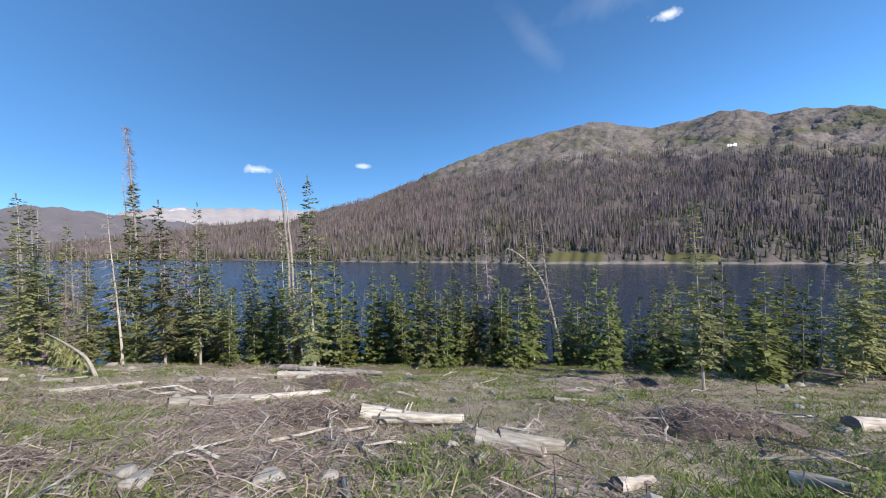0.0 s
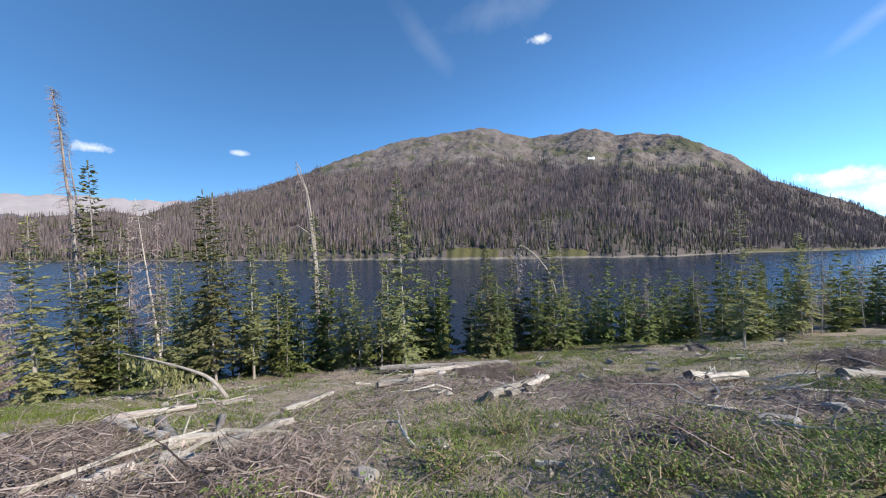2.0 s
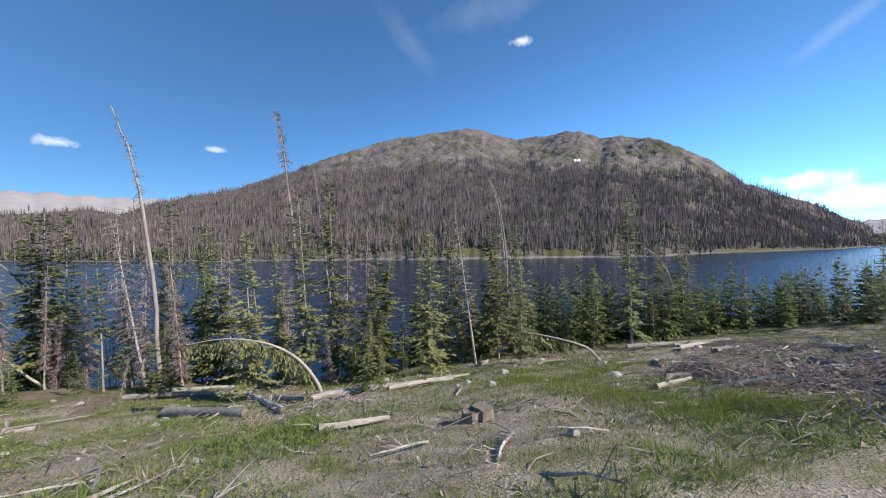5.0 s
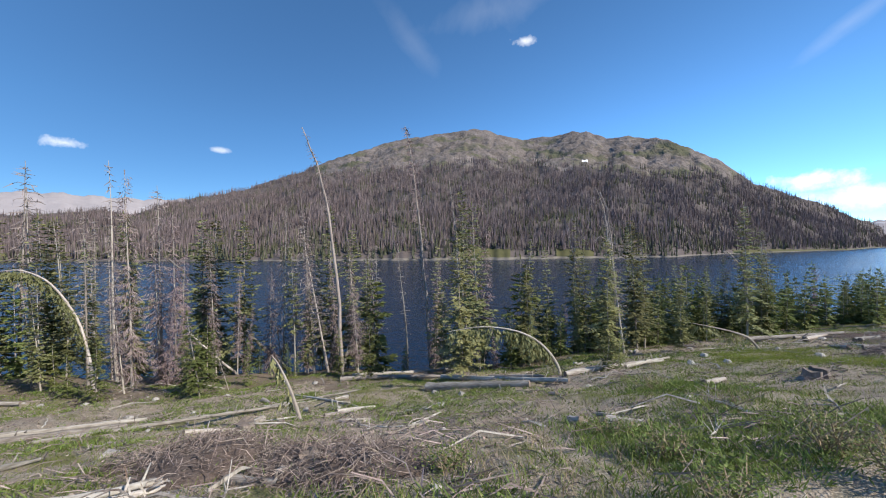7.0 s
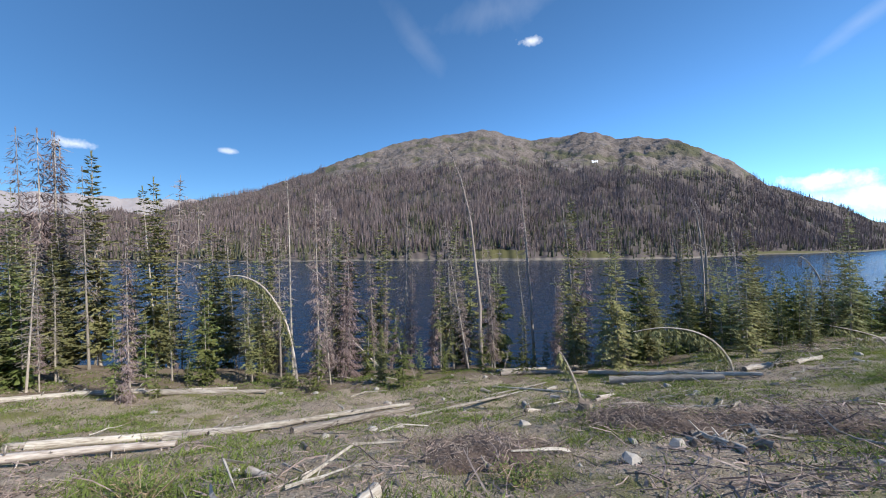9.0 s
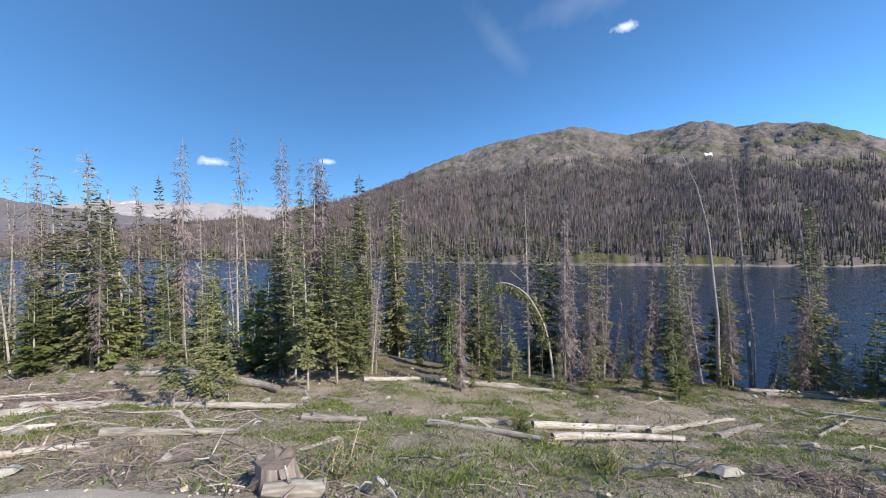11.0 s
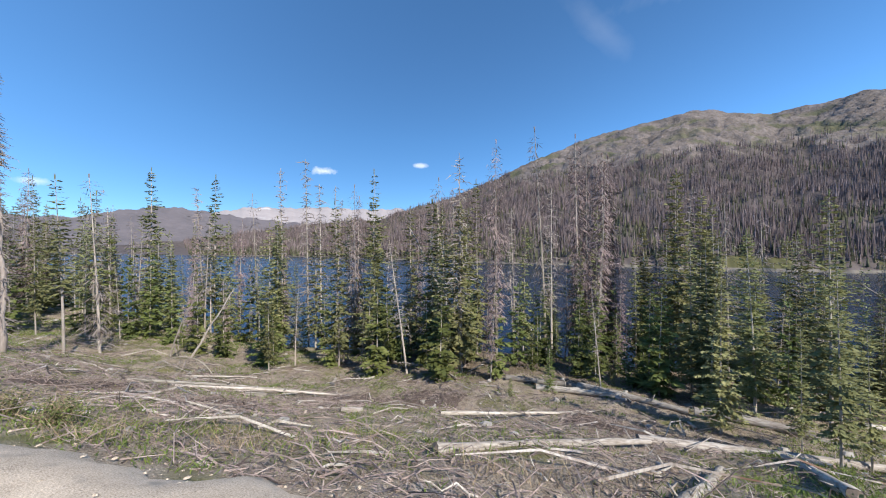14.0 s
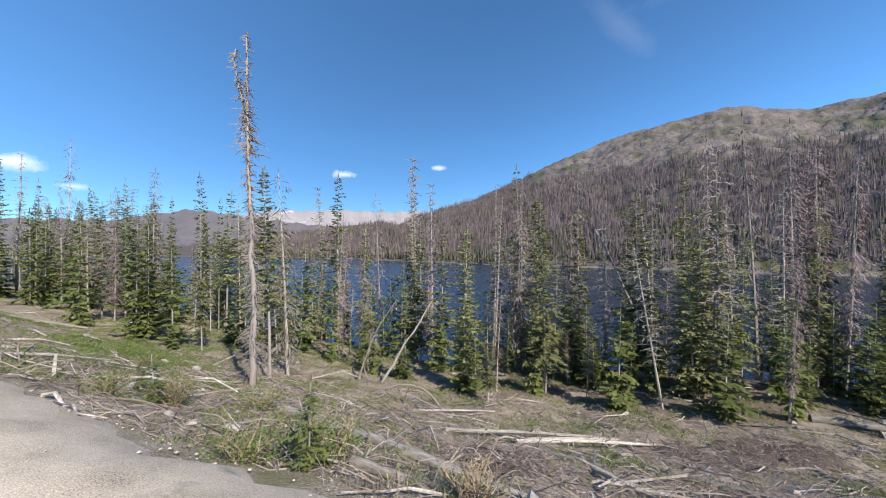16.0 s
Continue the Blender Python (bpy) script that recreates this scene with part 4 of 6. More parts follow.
bowed(((-25.61, 5.66, -4.79), (-25.83, 5.68, -3.88), (-26.53, 5.77, -3.01), (-27.58, 5.89, -2.47), (-29.04, 6.06, -2.29), (-30.47, 6.23, -2.5)), 0.07, 150,
      "young conifer bowed over in a full arch, boughs hanging")
bowed(((-13.91, 7.36, -4.2), (-14.61, 7.45, -3.7), (-15.42, 7.54, -3.35), (-16.55, 7.68, -3.07), (-17.53, 7.8, -2.87)), 0.07, 45,
      "leaning young conifer bowed low over the grass")
bowed(((-85.04, -1.56, -4.45), (-85.24, -1.66, -3.78), (-85.73, -1.9, -3.21), (-86.5, -2.27, -2.99), (-87.27, -2.66, -3.17), (-88.07, -3.05, -3.58)), 0.045, 6,
      "thin bare sapling bowed over to the ground", needles=M_DEAD)
bowed(((-48, 10.45, -6.49), (-48.21, 10.43, -4.27), (-48.66, 10.37, -2.32), (-49.65, 10.25, -0.58), (-50.74, 10.12, 0.13), (-51.57, 10.02, 0.14)), 0.08, 210,
      "tall dying conifer with its top bowed to one side")
bowed(((-90.16, -0.78, -4.41), (-89.89, -0.65, -3.11), (-89.28, -0.35, -1.38), (-88.36, 0.1, 0.17)), 0.06, 8, "thin leaning sapling with a curved pale trunk", needles=M_DEAD)
bowed(((-81.13, 4.98, -4.95), (-81.96, 4.57, -4.1), (-82.74, 4.18, -3.78)), 0.05, 8, "thin dead sapling bowed over at the edge of the trees", needles=M_DEAD)
bowed(((-35.34, 1.66, -3.97), (-35.68, 1.7, -3), (-36.03, 1.75, -2.22), (-36.26, 1.77, -1.88)), 0.06, 22, "crooked young fir leaning over the slash")
bowed(((4.02, 24.11, -9.17), (2.86, 24.06, -2.73), (1.48, 24, -0.6), (0.14, 23.94, 0.36), (-0.06, 23.93, -0.4)), 0.1, 30, "grey dead conifer with its top bent over", needles=M_DEAD)


def leaner(a, b, r0, label):
    """A dead trunk fallen against its neighbours."""
    a, b = Vector(a), Vector(b)
    a.z = float(land(a.x, a.y)) - 0.1
    top = new("leaning_log")
    top.location = a
    sh = Shape()
    pts = [(b - a) * (i / 8) + Vector((0.04 * math.sin(i * 1.3), 0, 0.05 * math.sin(i * 2.1))) for i in range(9)]
    sh.tube(pts, [r0 * (1 - 0.6 * i / 8) for i in range(9)], 8, rnd=R, rough=0.07)
    part("trunk", sh.mesh("trunk", [M_LOG]), top)
    br = Shape()
    for i in range(26):
        p = at_height(pts, R.uniform(0.35, 1.0))
        d = Vector((R.uniform(-1, 1), R.uniform(-1, 1), R.uniform(-1, 0.6))).normalized() * R.uniform(0.2, 0.8)
        br.tube((p, p + d), (0.012, 0.004), 3, caps=False)
    tagged(part("bare_crown", br.mesh("bare_crown", [M_DEAD]), top), kind="stuff")
    return tagged(top, label, "dead tree", "trees on the bank")


leaner((-40.51, 18.68, -8.67), (-50.2, 19.83, 0.28), 0.15, "long dead trunk fallen aslant among standing trees")
leaner((-70.39, 12.44, -4.22), (-73.66, 11.54, 1.29), 0.11, "dead grey trunk leaning among the trees")
leaner((-89.12, -0.29, -4.16), (-86.72, 0.78, 0.14), 0.07, "pale dead pole leaning at the edge of the trees")
leaner((-43.47, 15.97, -7.52), (-46.89, 15.03, -3.55), 0.08, "short dead trunk leaning among the trees")
leaner((-75.47, 10.99, -4.79), (-79.52, 8.99, 3.98), 0.1, "dead trunk leaning against its neighbours")


def dead_pole(lines, r0, n, reach, label, fuzz=M_DEAD, low=0.3):
    """A tall weathered trunk that leans or forks, with short bare branches left on it."""
    top = new("dead_tree")
    base = Vector(lines[0][0])
    base.z = float(land(base.x, base.y))
    top.location = base
    sh, br = Shape(), Shape()
    for k, line in enumerate(lines):
        pts = [Vector(p) - base for p in line]
        if k == 0:
            pts[0].z = -0.4
        fine = [at_height(pts, i / 12) + Vector((R.gauss(0, 0.03), R.gauss(0, 0.03), 0)) for i in range(13)]
        r = r0 if k == 0 else r0 * 0.5
        sh.tube(fine, [max(r * (1 - 0.85 * i / 12), 0.015) for i in range(13)], 8, rnd=R, rough=0.07)
        for _ in range(n if k == 0 else n // 3):
            t = low + (1 - low) * R.random() if k == 0 else R.random()
            p, a = at_height(fine, t), R.uniform(0, 6.283)
            l = reach * R.uniform(0.25, 1.0) * (1.15 - 0.7 * t)
            d = Vector((math.cos(a), math.sin(a), R.uniform(-0.7, 0.2))).normalized() * l
            q = p + d * 0.6
            e = q + Vector((d.x * 0.4, d.y * 0.4, -abs(d.z) * 0.3 - R.uniform(0, 0.25) * l))
            br.tube((p, q, e), (0.02, 0.013, 0.005), 3, caps=False)
            for _ in range(max(1, int(l * 5))):
                o = p.lerp(e, R.uniform(0.3, 1))
                br.tube((o, o + Vector((R.uniform(-1, 1), R.uniform(-1, 1), R.uniform(-1.2, 0.3))) * (0.3 * l)), (0.008, 0.003), 3, caps=False)
    part("trunk", sh.mesh("trunk", [M_SNAG], smooth=True), top)
    tagged(part("bare_crown", br.mesh("bare_crown", [fuzz]), top), kind="stuff")
    return tagged(top, label, "dead tree", "trees on the bank")


dead_pole((((-14.32, 19.24, -7.92), (-14.64, 19.27, -4.12), (-14.93, 19.29, 0.85), (-15.39, 19.33, 4.17), (-15.96, 19.37, 5.61)), ((-15.03, 19.3, 1.18), (-15.91, 19.37, 1.85), (-16.63, 19.42, 1.27))), 0.14, 40, 0.8, "white dead snag leaning, with a forked drooping limb", low=0.45)
dead_pole((((-36.49, 14.3, -7.5), (-36.64, 14.32, -2.64), (-37.23, 14.39, 3.24), (-37.95, 14.48, 6.56), (-38.9, 14.59, 8.83)),), 0.14, 90, 0.75, "tall bare dead trunk leaning, bleached white", low=0.5)
dead_pole((((-30.21, 20.81, -9.62), (-30.67, 20.86, -3.03), (-31.25, 20.93, 3.72), (-31.66, 20.98, 7.98), (-32.31, 21.06, 11.16)),), 0.15, 420, 1.1, "tall leaning dead conifer with rusty twigs still hanging", M_RUST, 0.2)
dead_pole((((-27.32, 18.27, -8.86), (-28.12, 18.37, -0.37), (-28.49, 18.41, 2.76), (-28.93, 18.46, 6.37)),), 0.1, 60, 0.4, "thin leaning dead pole with stubby branches")
dead_pole((((-14.44, 19.65, -8.13), (-14.97, 19.71, 1.1), (-15.43, 19.77, 4.25), (-16.06, 19.84, 6.05)),), 0.1, 60, 0.5, "thin leaning dead pole with stubby branches")
dead_pole((((-18.12, 16.71, -7.2), (-19.06, 16.82, -2.83), (-19.52, 16.88, 0.36), (-20.01, 16.94, 2.65)),), 0.09, 70, 0.6, "thin leaning dead pole with stubby branches")
dead_pole((((-88.95, -7.43, -2.05), (-88.93, -7.41, 0.68), (-89, -7.45, 3.36), (-89.11, -7.5, 6.09), (-89.18, -7.54, 9.6)), ((-89.07, -7.48, 5.74), (-89.26, -7.58, 7.18), (-89.51, -7.7, 9.04))), 0.12, 480, 0.6, "tall dead conifer beside the road with twin broken tops", M_DEAD, 0.1)

# ---------------------------------------------------------------- logs, stumps and stones on the slope


def fallen_log(x1, y1, x2, y2, r):
    """A weathered log on the slope: uneven body, two cut or broken ends, a few branch stubs."""
    top = new("fallen_log")
    a = Vector((x1, y1, float(land(x1, y1)) + r * 0.72))
    b = Vector((x2, y2, float(land(x2, y2)) + r * 0.6))
    mid = (a + b) / 2
    low = float(land(mid.x, mid.y)) + r * 0.5
    lift = max(0.0, low - mid.z)
    a.z, b.z = a.z + lift, b.z + lift
    length = (b - a).length
    top.matrix_basis = Matrix.Translation(a) @ (b - a).to_track_quat("Z", "Y").to_matrix().to_4x4()
    n = max(4, int(length / 0.45))
    bow = R.uniform(-0.028, 0.028) * length
    pts = [Vector((bow * math.sin(math.pi * i / n), R.uniform(-0.01, 0.01), length * i / n)) for i in range(n + 1)]
    radii = [r * (1.06 - 0.38 * i / n) * R.uniform(0.9, 1.08) for i in range(n + 1)]
    sides = 10 if r > 0.09 else 7
    sh = Shape()
    sh.tube(pts, radii, sides, caps=False, rnd=R, rough=0.16)
    for _ in range(int(length * 2.4) if r > 0.05 else 0):
        p = pts[R.randrange(1, n)] + Vector((0, 0, R.uniform(-0.2, 0.2)))
        t = R.uniform(0, 6.283)
        d = Vector((math.cos(t), math.sin(t), R.uniform(0.1, 0.6))).normalized()
        sh.tube((p + d * (r * 0.7), p + d * (r + R.uniform(0.05, 0.3))), (0.022, 0.009), 4)
    part("log_body", sh.mesh("log_body", [M_LOG], smooth=True), top)
    for end, at, rr in ((0, pts[0], radii[0]), (1, pts[-1], radii[-1])):
        cut = Shape()
        ring = [at + Vector((math.cos(k / sides * 6.283) * rr * 0.97, math.sin(k / sides * 6.283) * rr * 0.97, R.uniform(-0.35, 0.35) * rr if R.random() < 0.4 else 0)) for k in range(sides)]
        tip = at + Vector((0, 0, (0.03 if end else -0.03)))
        cut.add(ring + [tip], [(k, (k + 1) % sides, sides) if end else ((k + 1) % sides, k, sides) for k in range(sides)])
        part("cut_end", cut.mesh("cut_end", [M_CUT]), top)
    tagged(top, "thick weathered grey log lying on the cleared slope" if r > 0.12 else "thin bleached log lying among slash on the slope", "log", "fallen logs")
    return top


for x1, y1, x2, y2, r in (
        (1.1, 2.6, 2, 2.9, 0.13), (7.2, 5.5, 8.9, 6.1, 0.14), (-5.4, 4.1, -5, 4.9, 0.1), (-4.9, 5.3, -4.1, 6.8, 0.1), (-12, 1.7, -11.3, 2, 0.11),
        (-5.9, 4, -5.3, 4.5, 0.1), (-5.2, 5, -4.1, 6.4, 0.1), (-1.2, 3.8, 0.3, 4.3, 0.12), (0.8, 2.6, 1.7, 2.5, 0.13), (-9.8, 12, -4.2, 10.9, 0.13),
        (-11.3, 4.5, -10.6, 6.4, 0.1), (-10.9, 1, -10.5, 2.1, 0.13), (-12, 0.1, -11.8, 0.7, 0.12), (-14.2, 3.2, -12.3, 2.1, 0.1), (-11.5, 0.9, -10.7, 0.7, 0.12),
        (-8.3, 9.9, -5.4, 11, 0.14), (-6.4, 3.9, -4.6, 6.2, 0.12), (-1.6, 3.8, -0.3, 4.2, 0.15)):
    fallen_log(x1, y1, x2, y2, r)
for x1, y1, x2, y2, r in (
        (-4.4, -1.8, -3.2, -1.4, 0.13), (-9.3, 6.6, -7.9, 7.4, 0.1), (-6.7, -0.3, -6.4, -0.4, 0.05), (-14.4, 3.5, -13.5, 4.8, 0.09), (-13.2, 3.2, -12, 1.9, 0.1),
        (-9.2, 6.9, -8.2, 6.6, 0.13), (-15.6, 1.7, -15, 1.5, 0.09), (-31.4, 6.7, -27.6, 4.1, 0.2), (-15.7, -3, -14.2, -2.3, 0.11), (-12.1, 3.4, -11.7, 2.4, 0.07),
        (-23.3, 4.7, -20.3, 6, 0.08), (-16.9, 0.4, -15.3, 1.2, 0.07), (-41.6, 0.7, -35.7, 6.2, 0.06), (-36, 11, -30.3, 11.3, 0.12), (-30.3, 10.9, -26.3, 3.5, 0.13),
        (-25.8, 4.9, -21, 5.5, 0.12), (-34.5, 2.2, -33.4, 3, 0.09), (-32.3, -1.1, -31.8, -0.8, 0.06)):
    fallen_log(x1, y1, x2, y2, r)
for x1, y1, x2, y2, r in (
        (-28.4, -2.5, -27.9, -2.9, 0.1), (-35.9, -3.8, -35.5, -3.9, 0.08), (-24.4, -0.4, -23.1, 0.3, 0.08), (-34.8, 1.9, -33.6, 2.8, 0.07),
        (-37.9, 0.4, -37, 1.6, 0.07), (-36.5, -5.6, -35.5, -3.9, 0.06), (-34.8, -3.9, -34, -4.2, 0.08), (-52.8, 6.5, -48.6, 7.6, 0.12), (-36.8, -5, -36.2, -4.1, 0.08),
        (-36.4, -5.2, -35.6, -3.6, 0.06), (-50.6, -1.2, -46.1, 0.9, 0.11), (-50.3, -2.9, -46.8, -1.9, 0.1), (-44.9, 0, -41.4, 3.4, 0.11), (-41.3, 3.6, -34.4, 7.5, 0.05),
        (-63.4, 2.8, -54.8, 1.2, 0.11), (-56, 6.2, -50.3, 8.3, 0.12)):
    fallen_log(x1, y1, x2, y2, r)
for x1, y1, x2, y2, r in (
        (-56.7, -3.3, -55.1, -2.9, 0.11), (-47.3, -7.6, -46.6, -7.4, 0.1), (-35.7, 13.3, -26.2, 15.7, 0.12), (-37.3, 7.4, -33.9, 3.3, 0.06), (-28.2, 8.1, -26.3, 5.9, 0.12),
        (-66.3, -2.8, -58.1, -0.8, 0.13), (-63.7, -6.2, -63.2, -2.8, 0.11), (-61.8, -6.6, -60.7, -5.8, 0.1), (-58.5, -6.7, -56.8, -5.5, 0.08), (-58.6, -8.4, -58.2, -7.1, 0.06),
        (-52.7, -1.3, -46.8, 0.3, 0.1), (-53.4, -3, -50.7, -3.9, 0.09), (-47, -0.3, -41.6, 4.6, 0.1), (-66.7, -9, -65.1, -5.1, 0.1),
        (-58, 4.6, -53.8, 7.1, 0.12)):
    fallen_log(x1, y1, x2, y2, r)
for x1, y1, x2, y2, r in (
        (-63.7, 2.7, -60.6, 1.7, 0.18), (-80.9, -4.5, -78.4, -1.4, 0.06), (-75, -12.5, -74, -12.1, 0.06), (-76.7, -12, -76.7, -11.5, 0.07),
        (-71.9, -3.4, -67.3, 1.2, 0.06), (-69.8, 3.3, -66.2, 3.2, 0.16), (-76.7, 5.8, -73.7, 3.1, 0.07), (-80.9, -5.9, -77.3, -1.3, 0.06), (-85.6, -3.1, -83, -0.8, 0.05),
        (-75.6, -11.1, -75.3, -10.5, 0.07), (-69.9, -8.4, -66.1, -3.4, 0.1), (-68, 4.1, -63.9, 2.7, 0.16), (-86.5, -9.2, -78.5, -11.2, 0.1), (-82.7, -6.4, -78.8, -1.4, 0.06),
        (-81.6, -11.5, -80.8, -11.5, 0.08), (-79.4, 6.3, -75.2, 4.7, 0.08), (-71.4, 4.1, -66.9, 4.1, 0.15)):
    fallen_log(x1, y1, x2, y2, r)
for x1, y1, x2, y2, r in (
        (-109.7, -9, -106.2, -5.2, 0.1),):
    fallen_log(x1, y1, x2, y2, r)


def stump(x, y, r, h):
    """A cut stump with flared roots and a splintered top."""
    top = new("tree_stump")
    r, h = min(max(r, 0.1), 0.2), min(max(h, 0.18), 0.36)
    top.location = (x, y, float(land(x, y)) - 0.05)
    sh = Shape()
    n = 14
    rings = []
    for k, (z, f) in enumerate(((0, 1.5), (0.25, 1.15), (0.6, 1.0), (1.0, 0.95))):
        rings.append([Vector((math.cos(i / n * 6.283), math.sin(i / n * 6.283), 0)) * (r * f * (1 + 0.18 * math.sin(i * 2.3 + x) * (1.2 - z)) * R.uniform(0.93, 1.06))
                      + Vector((0, 0, h * z + (R.uniform(-0.1, 0.12) * h if z == 1 else 0))) for i in range(n)])
    v = [p for ring in rings for p in ring]
    sh.add(v, [(k * n + i, k * n + (i + 1) % n, (k + 1) * n + (i + 1) % n, (k + 1) * n + i) for k in range(3) for i in range(n)])
    part("stump_body", sh.mesh("stump_body", [M_STUMP]), top)
    cut = Shape()
    cut.add(rings[-1] + [Vector((0, 0, h * 0.95))], [(i, (i + 1) % n, n) for i in range(n)])
    part("cut_end", cut.mesh("cut_end", [M_CUT]), top)
    return tagged(top, "old grey tree stump standing on the cleared slope", "stump", "tree stumps")


for x, y, r, h in (
        (-54.1, -8.4, 0.24, 0.36), (-21.3, -0.7, 0.2, 0.3), (-21.5, -0.7, 0.22, 0.3), (-45.4, -6.6, 0.24, 0.36), (-33.8, -3.5, 0.16, 0.3),
        (-54.9, -1.1, 0.12, 0.25), (5.9, 4.8, 0.2, 0.2), (-36.2, -0.1, 0.2, 0.4), (-33.9, -3.1, 0.22, 0.2)):
    stump(x, y, r, h)


def rock_mesh(seed, flat=0.65):
    """A broken block: a lump cut by several planes, edges worn by small noise."""
    g = random.Random(seed)
    bm = bmesh.new()
    bmesh.ops.create_icosphere(bm, subdivisions=3, radius=1)
    off = Vector((g.uniform(0, 50), g.uniform(0, 50), g.uniform(0, 50)))
    cuts = []
    for i in range(11):
        n = Vector((g.gauss(0, 1), g.gauss(0, 1), g.gauss(0.2, 0.8))).normalized()
        cuts.append((n, g.uniform(0.5, 0.85)))
    for v in bm.verts:
        p = v.co * 1.15
        for n, k in cuts:
            q = p.dot(n) - k
            if q > 0:
                p = p - n * q
        p = p * (1 + 0.07 * noise.noise(v.co * 2.2 + off) + 0.05 * noise.noise(v.co * 6 + off))
        v.co = Vector((p.x * 1.2, p.y * 0.95, p.z * flat * 1.15))
    me = bpy.data.meshes.new("boulder")
    bm.to_mesh(me)
    bm.free()
    me.materials.append(M_ROCK)
    return me


ROCKS = [rock_mesh(k, 0.55 + 0.1 * k) for k in range(4)]


def boulder(x, y, r):
    ob = new("boulder", ROCKS[R.randrange(4)])
    r = min(r * 0.5, 0.3)
    ob.matrix_basis = Matrix.Translation((x, y, float(land(x, y)) + r * 0.08)) @ Matrix.Rotation(R.uniform(0, 6.28), 4, "Z") @ Matrix.Diagonal((r, r, r, 1))
    return tagged(ob, "pale grey granite boulder half sunk in the slope" if r > 0.15 else "grey stone lying on the ground", "rock", "boulders")


for x, y, r in (
        (-60.8, -6.4, 0.4), (-14.2, -3.7, 0.42), (-13.3, -3.5, 0.28), (-73.3, -8.3, 0.24), (-1.4, 1.1, 0.2),
        (-2.9, 0.6, 0.32), (-7.7, 0.5, 0.25), (-1.3, 1, 0.35), (-2.7, 0.6, 0.35), (-2.3, -0.4, 0.16),
        (-8.6, -0.2, 0.3), (-3, 0.1, 0.2), (-1.2, 0.4, 0.22), (-25.4, -5.5, 0.16), (-13.9, -0.9, 0.2),
        (-28.3, -2.3, 0.18), (-54.9, -7.4, 0.35), (-73.6, -10.8, 0.2), (-85.2, -12.4, 0.1), (-83.4, -12.2, 0.06),
        (-78.2, -6.4, 0.2), (-77.4, -11.7, 0.12), (-78.4, -11.7, 0.05), (-9.9, 13.7, 0.3), (-9.6, 11.4, 0.25),
        (-8.5, 13.2, 0.25), (-1.7, 4.1, 0.15), (-4.2, -1.7, 0.2), (-18.5, -1.9, 0.12)):
    boulder(x, y, r)

# saplings and bushes by the road


def bush(x, y, r, h, leaves, label, mat=M_BUSH, stems=26):
    """A low shrub: thin forked stems and small leaves."""
    top = new("shrub")
    top.location = (x, y, float(land(x, y)) - 0.03)
    st, lf = Shape(), Shape()
    for i in range(stems):
        a, l = R.uniform(0, 6.283), R.uniform(0.6, 1.05)
        o = Vector((R.uniform(-0.25, 0.25) * r, R.uniform(-0.25, 0.25) * r, 0))
        e = o + Vector((math.cos(a) * r * R.uniform(0.2, 1), math.sin(a) * r * R.uniform(0.2, 1), h * l))
        m = o.lerp(e, 0.5) + Vector((R.uniform(-0.08, 0.08), R.uniform(-0.08, 0.08), 0.08 * h))
        st.tube((o, m, e), (0.009, 0.007, 0.003), 3, caps=False)
        for k in range(3):
            p = m.lerp(e, R.uniform(0, 0.8))
            st.tube((p, p + Vector((R.uniform(-1, 1), R.uniform(-1, 1), R.uniform(0, 1))) * (0.22 * h)), (0.005, 0.002), 3, caps=False)
        for k in range(leaves):
            p = o.lerp(e, R.uniform(0.25, 1.0)) + Vector((R.gauss(0, 0.13), R.gauss(0, 0.13), R.gauss(0, 0.08))) * (h + r)
            d = Vector((R.uniform(-1, 1), R.uniform(-1, 1), R.uniform(-0.4, 0.8))).normalized() * R.uniform(0.018, 0.042)
            w = d.cross(Vector((R.uniform(-1, 1), R.uniform(-1, 1), 1))).normalized() * (d.length * 0.38)
            lf.add((p, p + d * 0.5 + w, p + d, p + d * 0.5 - w), ((0, 1, 2, 3),))
    tagged(part("stem_tangle", st.mesh("stem_tangle", [M_DRY]), top), kind="stuff")
    if leaves:
        tagged(part("foliage", lf.mesh("foliage", [mat]), top), kind="stuff")
    return tagged(top, label, "shrub", "roadside shrubs")


